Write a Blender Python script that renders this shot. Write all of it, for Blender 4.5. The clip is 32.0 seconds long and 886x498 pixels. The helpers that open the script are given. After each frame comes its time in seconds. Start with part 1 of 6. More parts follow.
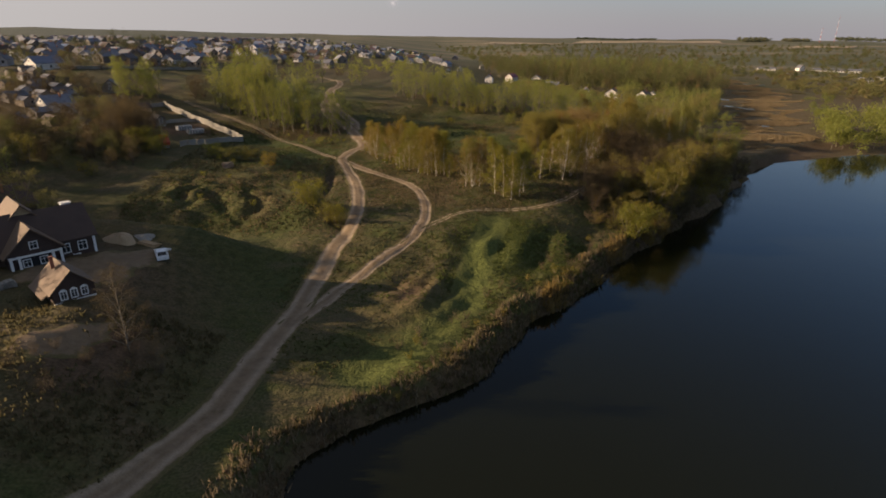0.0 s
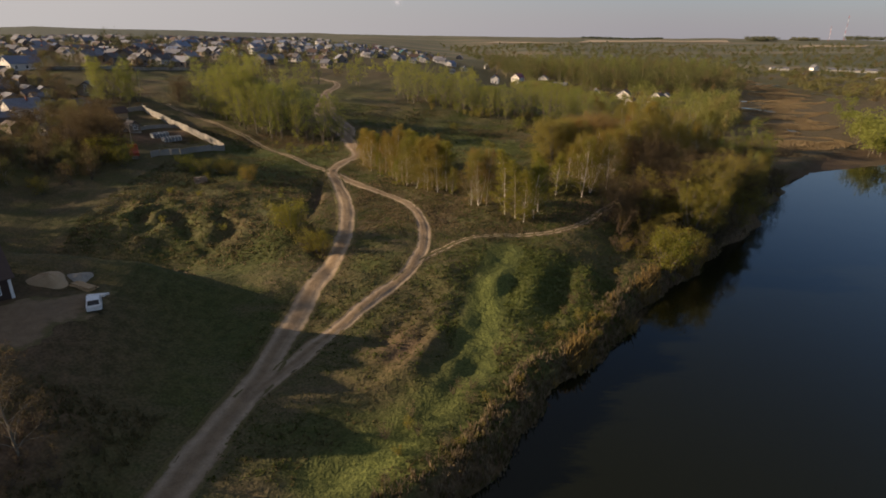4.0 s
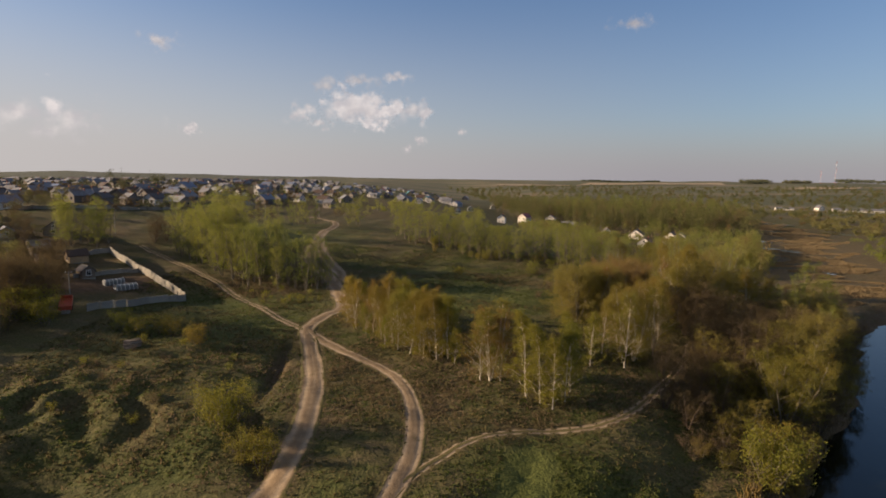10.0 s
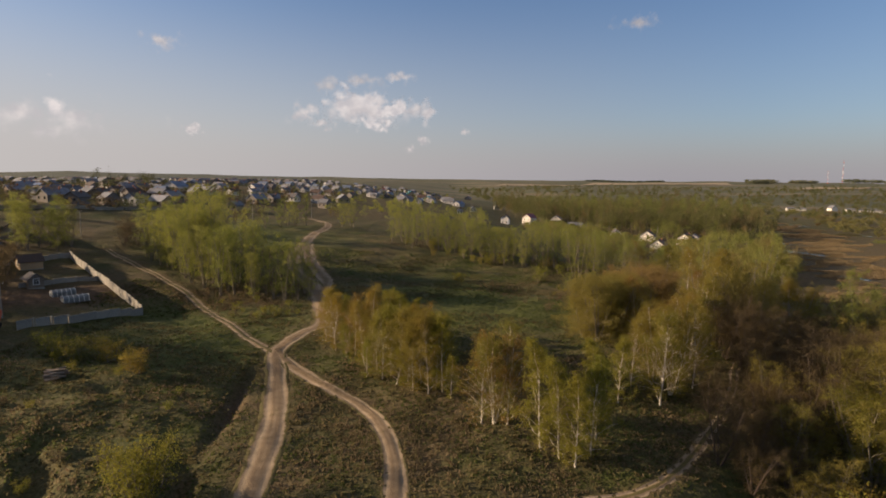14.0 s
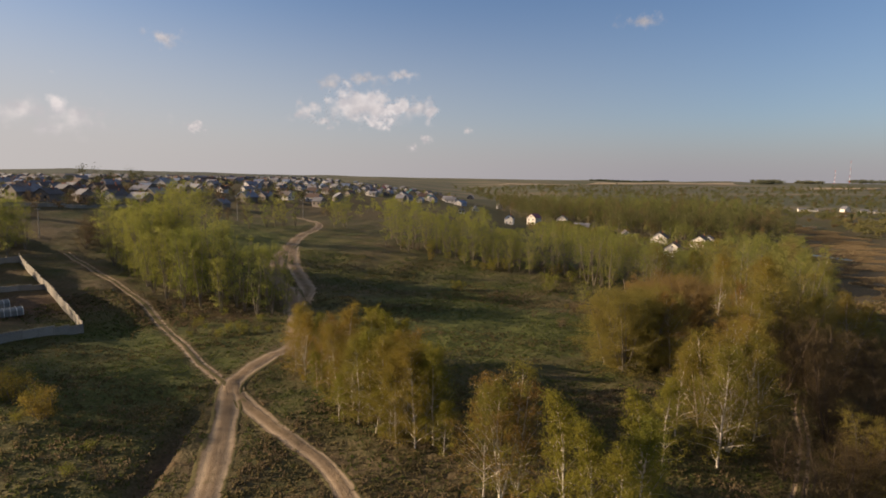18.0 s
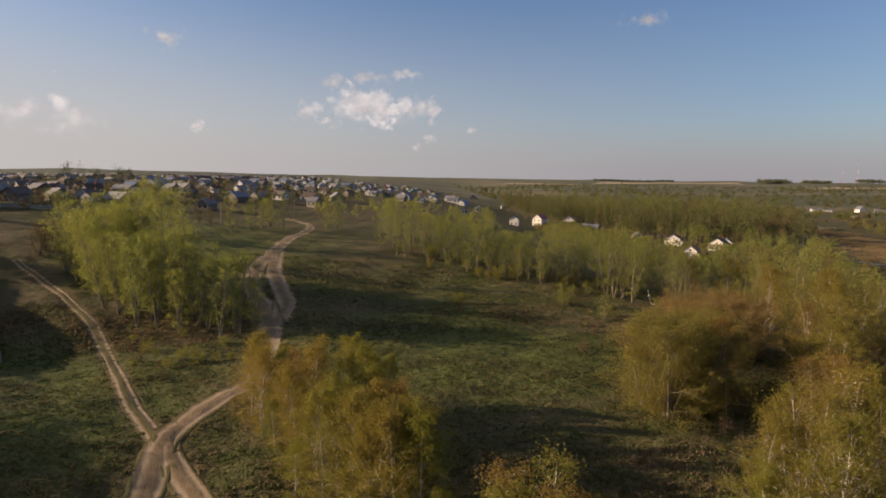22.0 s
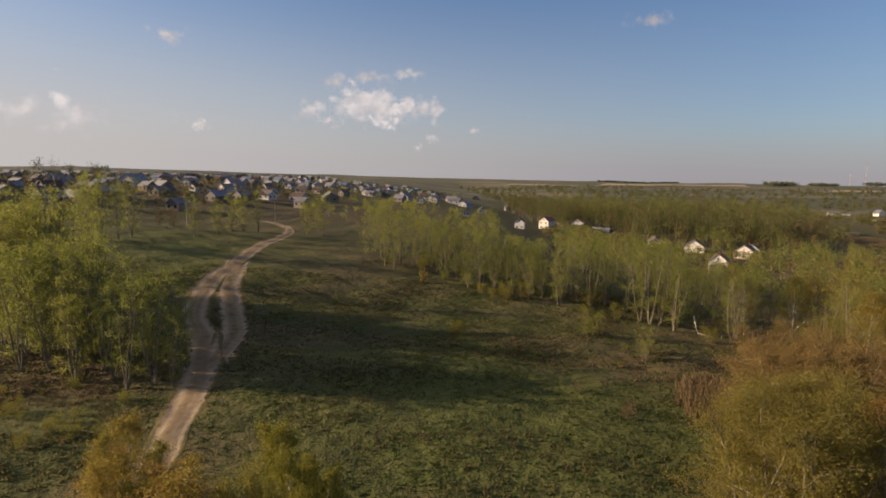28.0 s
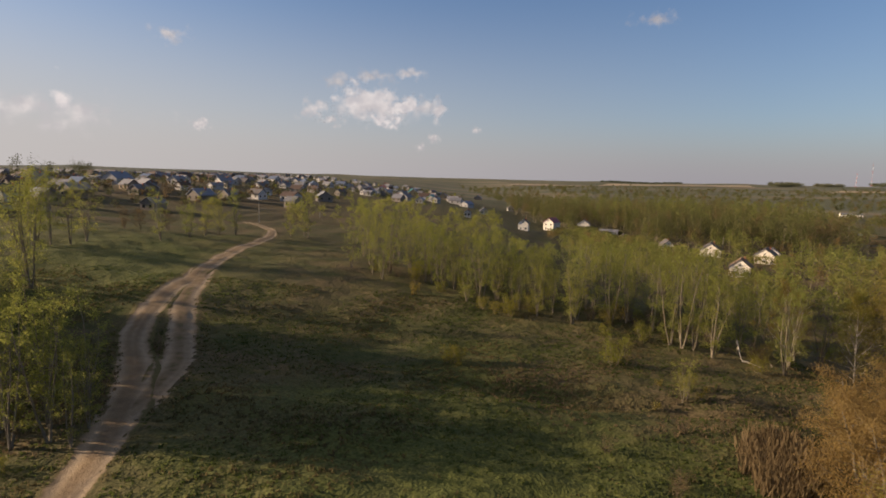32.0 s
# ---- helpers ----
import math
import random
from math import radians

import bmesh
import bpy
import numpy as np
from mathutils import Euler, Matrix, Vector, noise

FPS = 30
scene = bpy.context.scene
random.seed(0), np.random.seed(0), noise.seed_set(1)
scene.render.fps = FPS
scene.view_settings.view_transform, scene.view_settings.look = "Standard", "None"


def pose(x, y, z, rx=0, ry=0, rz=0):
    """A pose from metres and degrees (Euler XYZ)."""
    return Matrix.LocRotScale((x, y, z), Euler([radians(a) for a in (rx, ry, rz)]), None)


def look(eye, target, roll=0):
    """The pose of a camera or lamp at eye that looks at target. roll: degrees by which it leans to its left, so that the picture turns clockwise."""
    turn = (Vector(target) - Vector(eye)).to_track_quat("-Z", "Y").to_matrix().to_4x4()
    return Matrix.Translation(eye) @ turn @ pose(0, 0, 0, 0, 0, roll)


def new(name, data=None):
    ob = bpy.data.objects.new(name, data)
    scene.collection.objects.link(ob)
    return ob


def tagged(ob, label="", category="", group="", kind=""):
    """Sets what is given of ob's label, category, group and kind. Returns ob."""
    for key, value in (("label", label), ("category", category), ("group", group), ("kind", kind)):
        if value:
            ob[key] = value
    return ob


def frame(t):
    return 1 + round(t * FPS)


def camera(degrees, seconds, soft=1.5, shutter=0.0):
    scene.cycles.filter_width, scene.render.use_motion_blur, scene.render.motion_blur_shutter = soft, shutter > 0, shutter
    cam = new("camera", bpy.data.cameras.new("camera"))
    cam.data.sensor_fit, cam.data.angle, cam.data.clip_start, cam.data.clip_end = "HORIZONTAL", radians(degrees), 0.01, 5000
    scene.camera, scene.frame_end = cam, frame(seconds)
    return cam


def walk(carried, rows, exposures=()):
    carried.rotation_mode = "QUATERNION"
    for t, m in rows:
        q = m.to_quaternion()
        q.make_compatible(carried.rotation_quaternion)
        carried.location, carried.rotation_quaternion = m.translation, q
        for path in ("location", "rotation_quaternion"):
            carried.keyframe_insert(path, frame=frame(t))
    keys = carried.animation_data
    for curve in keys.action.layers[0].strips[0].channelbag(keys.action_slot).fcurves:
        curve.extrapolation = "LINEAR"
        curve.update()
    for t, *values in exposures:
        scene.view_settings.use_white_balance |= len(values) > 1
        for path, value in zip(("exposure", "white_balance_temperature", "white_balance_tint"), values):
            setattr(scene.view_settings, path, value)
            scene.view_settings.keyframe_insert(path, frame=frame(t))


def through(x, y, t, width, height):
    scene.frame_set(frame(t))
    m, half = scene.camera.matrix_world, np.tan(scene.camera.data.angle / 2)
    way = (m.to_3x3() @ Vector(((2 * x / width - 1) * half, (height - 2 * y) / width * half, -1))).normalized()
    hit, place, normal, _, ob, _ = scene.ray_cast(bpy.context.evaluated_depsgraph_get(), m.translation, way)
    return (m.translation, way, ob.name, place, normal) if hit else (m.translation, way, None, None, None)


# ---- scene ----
cam = camera(77.12, 32.0, soft=1.8)

# seconds, place, heading (to the left), tilt (up) and lean of the flight
PATH = [
    (0, 0, 0, 34.58, -3.32, -20.71, 0.93),
    (1, 0.34, 4.66, 34.5, -3.27, -20.74, 0.94),
    (2, 0.68, 9.32, 34.41, -3.19, -20.75, 0.94),
    (3, 1.03, 13.98, 34.3, -3.08, -20.76, 0.93),
    (4, 1.4, 18.66, 34.15, -2.89, -20.77, 0.9),
    (5, 1.8, 23.35, 33.95, -2.63, -20.79, 0.86),
    (6, 2.21, 28.05, 33.72, -2.46, -20.8, 0.84),
    (6.5, 2.42, 30.42, 33.59, -2.43, -20.81, 0.85),
    (7, 2.62, 32.79, 33.46, -2.39, -20.84, 0.86),
    (7.5, 2.83, 35.16, 33.32, -2.33, -20.25, 0.86),
    (8, 3.04, 37.55, 33.18, -2.25, -17.16, 0.86),
    (8.5, 3.25, 39.94, 33.03, -2.17, -11.25, 0.86),
    (9, 3.46, 42.34, 32.89, -2.08, -7.75, 0.85),
    (9.5, 3.66, 44.74, 32.75, -2.01, -6.93, 0.85),
    (10, 3.88, 47.13, 32.61, -1.95, -6.94, 0.85),
    (11, 4.32, 51.86, 32.33, -1.86, -6.94, 0.84),
    (12, 4.81, 56.51, 32.08, -1.77, -6.95, 0.83),
    (13, 5.34, 61.03, 31.85, -1.69, -6.94, 0.83),
    (14, 5.89, 65.5, 31.64, -1.63, -6.91, 0.83),
    (15, 6.42, 69.97, 31.45, -1.55, -6.92, 0.88),
    (16, 6.9, 74.51, 31.28, -1.45, -6.95, 0.96),
    (17, 7.28, 79.18, 31.12, -1.4, -6.98, 1.02),
    (18, 7.61, 83.93, 30.97, -1.37, -7.01, 1.06),
    (19, 7.9, 88.69, 30.83, -1.31, -7.04, 1.07),
    (20, 8.19, 93.38, 30.7, -1.22, -7.06, 1.06),
    (21, 8.5, 97.96, 30.57, -1.13, -7.06, 1.05),
    (22, 8.83, 102.45, 30.46, -1.05, -7.04, 1.06),
    (23, 9.16, 106.91, 30.34, -1, -7.04, 1.08),
    (24, 9.49, 111.4, 30.23, -0.98, -7.04, 1.12),
    (25, 9.8, 115.94, 30.12, -0.96, -7.02, 1.16),
    (26, 10.11, 120.53, 30, -0.93, -7.01, 1.23),
    (27, 10.43, 125.13, 29.88, -0.88, -6.99, 1.34),
    (28, 10.77, 129.7, 29.75, -0.83, -6.99, 1.41),
    (29, 11.16, 134.23, 29.61, -0.78, -7, 1.45),
    (30, 11.58, 138.71, 29.46, -0.71, -6.99, 1.49),
    (31, 12.03, 143.16, 29.32, -0.64, -6.99, 1.52),
    (32, 12.48, 147.6, 29.17, -0.61, -7, 1.54),
]


def flown(x, y, z, heading, tilt, lean):
    return pose(x, y, z, 90 + tilt, 0, heading) @ pose(0, 0, 0, 0, 0, lean)


walk(cam, [(t, flown(*row)) for t, *row in PATH], [(0, 0.55, 6480, 18), (7.5, 0.55, 6480, 18), (9, 0.55, 6480, 18), (32, 0.55, 6480, 18)])

# ---------------------------------------------------------------- sky and sun
SUN_HEIGHT, SUN_LEFT = radians(15.5), radians(86)
world = bpy.data.worlds.new("evening_sky")
scene.world = world
world.use_nodes = True
wn = world.node_tree.nodes
sky = wn.new("ShaderNodeTexSky")
sky.sky_type, sky.sun_disc = "NISHITA", False
sky.sun_elevation, sky.sun_rotation = SUN_HEIGHT, -SUN_LEFT
sky.altitude, sky.air_density, sky.dust_density, sky.ozone_density = 100, 1.15, 1.1, 4.0
# a thin high veil whitens the blue
veil = wn.new("ShaderNodeMix")
veil.data_type, veil.blend_type = "RGBA", "ADD"
veil.inputs["Factor"].default_value = 1.0
veil.inputs["B"].default_value = (0.12, 0.25, 0.56, 1)
# evening haze: pale towards the horizon, more so on the sun's side
wl = world.node_tree.links
side, axes, low = wn.new("ShaderNodeTexCoord"), wn.new("ShaderNodeSeparateXYZ"), wn.new("ShaderNodeMapRange")
wl.new(side.outputs["Generated"], axes.inputs[0])
low.interpolation_type = "SMOOTHERSTEP"
for socket, v in (("From Min", 0.40), ("From Max", -0.02), ("To Min", 0.0), ("To Max", 1.0)):
    low.inputs[socket].default_value = v
wl.new(axes.outputs["Z"], low.inputs["Value"])
glow = wn.new("ShaderNodeMapRange")
for socket, v in (("From Min", -0.62), ("From Max", 0.5), ("To Min", 0.9), ("To Max", 0.2)):
    glow.inputs[socket].default_value = v
wl.new(axes.outputs["X"], glow.inputs["Value"])
amount = wn.new("ShaderNodeMath")
amount.operation = "MULTIPLY"
wl.new(low.outputs[0], amount.inputs[0])
wl.new(glow.outputs[0], amount.inputs[1])
haze = wn.new("ShaderNodeMix")
haze.data_type, haze.blend_type = "RGBA", "MIX"
haze.inputs["B"].default_value = (4.75, 4.50, 3.95, 1)
wl.new(amount.outputs[0], haze.inputs["Factor"])
wl.new(sky.outputs["Color"], haze.inputs["A"])
# a mauve band lies along the horizon, cream towards the sun
band, west, dusk, tint = wn.new("ShaderNodeMapRange"), wn.new("ShaderNodeMapRange"), wn.new("ShaderNodeMix"), wn.new("ShaderNodeMix")
band.interpolation_type = "SMOOTHERSTEP"
for node, rows in ((band, ((0.13, "From Min"), (-0.02, "From Max"), (0.0, "To Min"), (0.85, "To Max"))), (west, ((0.40, "From Min"), (-0.62, "From Max")))):
    for v, socket in rows:
        node.inputs[socket].default_value = v
wl.new(axes.outputs["Z"], band.inputs["Value"])
wl.new(axes.outputs["X"], west.inputs["Value"])
for node in (dusk, tint):
    node.data_type = "RGBA"
tint.inputs["A"].default_value, tint.inputs["B"].default_value = (3.10, 2.90, 2.70, 1), (4.72, 4.48, 3.85, 1)
wl.new(west.outputs[0], tint.inputs["Factor"])
wl.new(tint.outputs["Result"], dusk.inputs["B"])
wl.new(band.outputs[0], dusk.inputs["Factor"])
wl.new(haze.outputs["Result"], dusk.inputs["A"])
# unseen pale warm layer overhead, added to warm and fill the shade
high, overhead_fill = wn.new("ShaderNodeMapRange"), wn.new("ShaderNodeMix")
high.interpolation_type, overhead_fill.data_type = "SMOOTHSTEP", "RGBA"
for v, socket in ((0.36, "From Min"), (0.85, "From Max"), (0.0, "To Min"), (0.85, "To Max")):
    high.inputs[socket].default_value = v
wl.new(axes.outputs["Z"], high.inputs["Value"])
overhead_fill.inputs["B"].default_value = (2.05, 1.92, 1.55, 1)
wl.new(high.outputs[0], overhead_fill.inputs["Factor"])
wl.new(dusk.outputs["Result"], overhead_fill.inputs["A"])
wl.new(overhead_fill.outputs["Result"], veil.inputs["A"])
world.node_tree.links.new(veil.outputs["Result"], wn["Background"].inputs["Color"])
wn["Background"].inputs["Strength"].default_value = 0.074

sun = new("sun", bpy.data.lights.new("sun", "SUN"))
sun.data.energy, sun.data.angle, sun.data.color = 6.5, radians(0.6), (1.0, 0.76, 0.47)
sun.matrix_world = look((0, 0, 0), (math.sin(SUN_LEFT) * math.cos(SUN_HEIGHT), -math.cos(SUN_LEFT) * math.cos(SUN_HEIGHT), -math.sin(SUN_HEIGHT)))

# ---------------------------------------------------------------- materials
def nodes_of(name):
    m = bpy.data.materials.new(name)
    m.use_nodes = True
    return m, m.node_tree.nodes, m.node_tree.links


def noise_node(n, l, scale, detail=4.0, coord="Object", stretch=None):
    tc = n.new("ShaderNodeTexCoord")
    t = n.new("ShaderNodeTexNoise")
    t.inputs["Scale"].default_value, t.inputs["Detail"].default_value = scale, detail
    if stretch:
        mp = n.new("ShaderNodeMapping")
        mp.inputs["Scale"].default_value = stretch
        l.new(tc.outputs[coord], mp.inputs["Vector"])
        l.new(mp.outputs["Vector"], t.inputs["Vector"])
    else:
        l.new(tc.outputs[coord], t.inputs["Vector"])
    return t.outputs["Fac"]


def ramp(n, l, fac, a, b, lo=0.35, hi=0.65):
    r = n.new("ShaderNodeValToRGB")
    r.color_ramp.elements[0].position, r.color_ramp.elements[0].color = lo, (*a, 1)
    r.color_ramp.elements[1].position, r.color_ramp.elements[1].color = hi, (*b, 1)
    l.new(fac, r.inputs["Fac"])
    return r.outputs["Color"]


def blend(n, l, fac, a, b, mode="MIX"):
    x = n.new("ShaderNodeMix")
    x.data_type, x.blend_type = "RGBA", mode
    for socket, v in ((x.inputs["Factor"], fac), (x.inputs["A"], a), (x.inputs["B"], b)):
        if isinstance(v, (int, float)):
            socket.default_value = v
        elif isinstance(v, tuple):
            socket.default_value = (*v, 1)
        else:
            l.new(v, socket)
    return x.outputs["Result"]


def calc(n, l, op, a, b, clamp=False):
    x = n.new("ShaderNodeMath")
    x.operation, x.use_clamp = op, clamp
    for socket, v in zip(x.inputs, (a, b)):
        if isinstance(v, (int, float)):
            socket.default_value = v
        else:
            l.new(v, socket)
    return x.outputs[0]


def bump(n, l, fac, strength, distance):
    b = n.new("ShaderNodeBump")
    b.inputs["Strength"].default_value, b.inputs["Distance"].default_value = strength, distance
    l.new(fac, b.inputs["Height"])
    return b.outputs["Normal"]


def plain(name, a, b=None, scale=3.0, fine=25.0, rough=0.85, metal=0.0, relief=0.02, per=0.0, stretch=None):
    """Two tones in two scales of noise, with relief; per: how much single objects differ."""
    m, n, l = nodes_of(name)
    b = b or tuple(v * 0.7 for v in a)
    f1, f2 = noise_node(n, l, scale, stretch=stretch), noise_node(n, l, fine, 3, stretch=stretch)
    col = ramp(n, l, f1, a, b)
    col = blend(n, l, 0.35, col, ramp(n, l, f2, tuple(min(v * 1.35, 1) for v in a), tuple(v * 0.6 for v in b)))
    if per:
        oi = n.new("ShaderNodeObjectInfo")
        hsv = n.new("ShaderNodeHueSaturation")
        l.new(calc(n, l, "ADD", calc(n, l, "MULTIPLY", oi.outputs["Random"], 2 * per), 1 - per), hsv.inputs["Value"])
        l.new(col, hsv.inputs["Color"])
        col = hsv.outputs["Color"]
    p = n["Principled BSDF"]
    l.new(col, p.inputs["Base Color"])
    p.inputs["Roughness"].default_value, p.inputs["Metallic"].default_value = rough, metal
    if relief:
        l.new(bump(n, l, f2, 0.6, relief), p.inputs["Normal"])
    return m


def leafy(name, a, b, through=0.55, per=0.25, grain=0.35, c=None):
    """Leaves: two tones by single leaf and by tree, part of the light passing through."""
    m, n, l = nodes_of(name)
    g, oi = n.new("ShaderNodeNewGeometry"), n.new("ShaderNodeObjectInfo")
    f = noise_node(n, l, grain, 2)
    fac = calc(n, l, "ADD", calc(n, l, "MULTIPLY", g.outputs["Random Per Island"], 0.35), calc(n, l, "MULTIPLY", f, 0.6))
    fac = calc(n, l, "ADD", fac, calc(n, l, "MULTIPLY", calc(n, l, "SUBTRACT", oi.outputs["Random"], 0.5), per * 2))
    col = ramp(n, l, fac, a, b, 0.2, 0.85)
    if c:
        f3 = noise_node(n, l, grain * .6, 1)
        col = blend(n, l, ramp(n, l, f3, (0, 0, 0), (1, 1, 1), .54, .68), col, c)
    n.remove(n["Principled BSDF"])
    d, t, x = n.new("ShaderNodeBsdfDiffuse"), n.new("ShaderNodeBsdfTranslucent"), n.new("ShaderNodeMixShader")
    l.new(col, d.inputs["Color"])
    l.new(col, t.inputs["Color"])
    x.inputs["Fac"].default_value = through
    l.new(d.outputs[0], x.inputs[1])
    l.new(t.outputs[0], x.inputs[2])
    l.new(x.outputs[0], n["Material Output"].inputs["Surface"])
    return m


def ground_material():
    m, n, l = nodes_of("meadow")
    at = n.new("ShaderNodeAttribute")
    at.attribute_name = "cover"
    sep = n.new("ShaderNodeSeparateColor")
    l.new(at.outputs["Color"], sep.inputs["Color"])
    big, mid, small, tiny = (noise_node(n, l, s, d) for s, d in ((0.018, 4), (0.11, 5), (0.7, 4), (3.2, 3)))
    streak = noise_node(n, l, 0.3, 4, stretch=(0.5, 1.4, 1))
    lush = ramp(n, l, small, (0.043, 0.056, 0.016), (0.080, 0.084, 0.027), 0.3, 0.7)
    dry = ramp(n, l, small, (0.138, 0.104, 0.058), (0.078, 0.065, 0.034), 0.3, 0.7)
    soil = ramp(n, l, small, (0.080, 0.050, 0.030), (0.135, 0.090, 0.055), 0.35, 0.7)
    want = calc(n, l, "ADD", calc(n, l, "MULTIPLY", mid, 0.75), calc(n, l, "MULTIPLY", streak, 0.5))
    want = calc(n, l, "ADD", want, calc(n, l, "MULTIPLY", big, 0.3))
    want = calc(n, l, "ADD", want, calc(n, l, "MULTIPLY", tiny, 0.35))
    want = calc(n, l, "ADD", want, calc(n, l, "SUBTRACT", sep.outputs["Red"], 0.5))
    sw = n.new("ShaderNodeMapRange")
    sw.inputs["From Min"].default_value, sw.inputs["From Max"].default_value = 0.78, 1.12
    l.new(want, sw.inputs["Value"])
    col = blend(n, l, sw.outputs[0], lush, dry)
    # fresh turf tone; on the meadow it also carries painted light
    fresh = n.new("ShaderNodeAttribute")
    fresh.attribute_name = "turf"
    col = blend(n, l, calc(n, l, "MULTIPLY", fresh.outputs["Fac"], calc(n, l, "ADD", 0.65, small), True), col, ramp(n, l, tiny, (0.072, 0.094, 0.022), (0.118, 0.130, 0.036), .3, .7))
    sf = calc(n, l, "MULTIPLY", sep.outputs["Green"], calc(n, l, "ADD", 0.45, small), True)
    col = blend(n, l, sf, col, soil)
    field = ramp(n, l, noise_node(n, l, 0.004, 3, stretch=(0.5, 1.6, 1)), (0.098, 0.104, 0.064), (0.190, 0.164, 0.110), 0.45, 0.66)
    col = blend(n, l, sep.outputs["Blue"], col, field)
    # ridge woods greyed and paled: distance haze put into the colour
    hazy_wood = ramp(n, l, mid, (0.074, 0.088, 0.070), (0.096, 0.106, 0.084), .3, .7)
    col = blend(n, l, at.outputs["Alpha"], col, hazy_wood)
    dark = ramp(n, l, tiny, (0.55, 0.55, 0.55), (1.2, 1.2, 1.2), 0.32, 0.68)
    col = blend(n, l, 0.75, col, dark, "MULTIPLY")
    p = n["Principled BSDF"]
    l.new(col, p.inputs["Base Color"])
    p.inputs["Roughness"].default_value = 0.95
    p.inputs["Specular IOR Level"].default_value = 0.15
    rough = calc(n, l, "ADD", calc(n, l, "MULTIPLY", small, 0.7), calc(n, l, "MULTIPLY", tiny, 0.3))
    l.new(bump(n, l, rough, 1.0, 0.55), p.inputs["Normal"])
    return m


def road_material():
    """Packed pale earth with two wheel tracks, a grassy crown and frayed edges."""
    m, n, l = nodes_of("dirt_road")
    at = n.new("ShaderNodeAttribute")
    at.attribute_name = "cover"
    sep = n.new("ShaderNodeSeparateColor")
    l.new(at.outputs["Color"], sep.inputs["Color"])
    small, tiny, long = noise_node(n, l, 0.9, 5), noise_node(n, l, 6, 4), noise_node(n, l, 0.25, 3)
    earth = ramp(n, l, small, (0.36, 0.290, 0.205), (0.265, 0.212, 0.152), 0.3, 0.7)
    earth = blend(n, l, 0.5, earth, ramp(n, l, tiny, (0.6, 0.6, 0.6), (1.2, 1.2, 1.2), 0.3, 0.7), "MULTIPLY")
    verge = ramp(n, l, tiny, (0.075, 0.078, 0.028), (0.135, 0.105, 0.05))
    f = calc(n, l, "ADD", sep.outputs["Red"], calc(n, l, "MULTIPLY", calc(n, l, "SUBTRACT", calc(n, l, "ADD", calc(n, l, "ADD", small, long), tiny), 1.5), 1.3))
    sw = n.new("ShaderNodeMapRange")
    sw.inputs["From Min"].default_value, sw.inputs["From Max"].default_value = 0.35, 0.65
    l.new(f, sw.inputs["Value"])
    worn = calc(n, l, "MULTIPLY", sep.outputs["Green"], calc(n, l, "ADD", 0.35, long), True)
    earth = blend(n, l, worn, blend(n, l, 0.9, earth, (0.56, 0.50, 0.43), "MULTIPLY"), earth)
    col = blend(n, l, sw.outputs[0], earth, verge)
    p = n["Principled BSDF"]
    l.new(col, p.inputs["Base Color"])
    p.inputs["Roughness"].default_value = 0.95
    p.inputs["Specular IOR Level"].default_value = 0.15
    l.new(bump(n, l, calc(n, l, "ADD", small, tiny), 0.8, 0.12), p.inputs["Normal"])
    return m


def water_material():
    m, n, l = nodes_of("river_water")
    p = n["Principled BSDF"]
    p.inputs["Base Color"].default_value = (0.0065, 0.0078, 0.0030, 1)
    p.inputs["Roughness"].default_value, p.inputs["IOR"].default_value = 0.06, 1.29
    waves = calc(n, l, "ADD", noise_node(n, l, 0.9, 3, stretch=(1, 0.5, 1)), calc(n, l, "MULTIPLY", noise_node(n, l, 0.12, 2), 1.5))
    l.new(bump(n, l, waves, 0.10, 0.12), p.inputs["Normal"])
    return m


MEADOW, ROAD, RIVER = ground_material(), road_material(), water_material()
BIRCH_BARK = plain("birch_bark", (0.64, 0.59, 0.50), (0.10, 0.085, 0.07), 1.6, 9, 0.9, stretch=(1, 1, 4))
GREY_BARK = plain("grey_bark", (0.185, 0.16, 0.115), (0.10, 0.085, 0.064), 2, 12, 0.95)
DARK_BARK = plain("dark_bark", (0.085, 0.062, 0.045), (0.05, 0.038, 0.028), 2, 12, 0.95)
GOLD_LEAF = leafy("golden_birch_leaves", (0.240, 0.178, 0.042), (0.178, 0.178, 0.040), .55)
AMBER_LEAF = leafy("amber_birch_catkins", (0.235, 0.145, 0.046), (0.212, 0.160, 0.045), .55)
LIME_LEAF = leafy("fresh_poplar_leaves", (0.184, 0.210, 0.050), (0.266, 0.266, 0.070), .58)
OLIVE_LEAF = leafy("olive_willow_leaves", (0.176, 0.160, 0.041), (0.232, 0.188, 0.050), .5)
RUST_LEAF = leafy("rusty_bare_twigs", (0.086, 0.067, 0.036), (0.132, 0.099, 0.050), 0.45)
BROWN_TWIG = leafy("brown_bare_twigs", (0.115, 0.086, 0.050), (0.175, 0.130, 0.072), 0.3)
YELLOW_LEAF = leafy("yellow_green_leaves", (0.210, 0.190, 0.036), (0.165, 0.178, 0.036), .5)
STRAW = leafy("dry_grass_blades", (0.075, 0.073, 0.026), (0.155, 0.116, 0.060), 0.3)


# ---------------------------------------------------------------- lie of the land
WATER = -7.6
SHORE_Y = (-400, -60, 20, 44.6, 52.6, 58.6, 67, 80, 97, 119, 134, 170, 195, 215, 240, 290)
SHORE_X = (-90, -50, -25, -11.8, -7.2, 3.2, 12.2, 22, 37.5, 58, 75, 106, 128, 150, 190, 420)

def smooth(a, b, v):
    t = np.clip((v - a) / (b - a), 0, 1)
    return t * t * (3 - 2 * t)

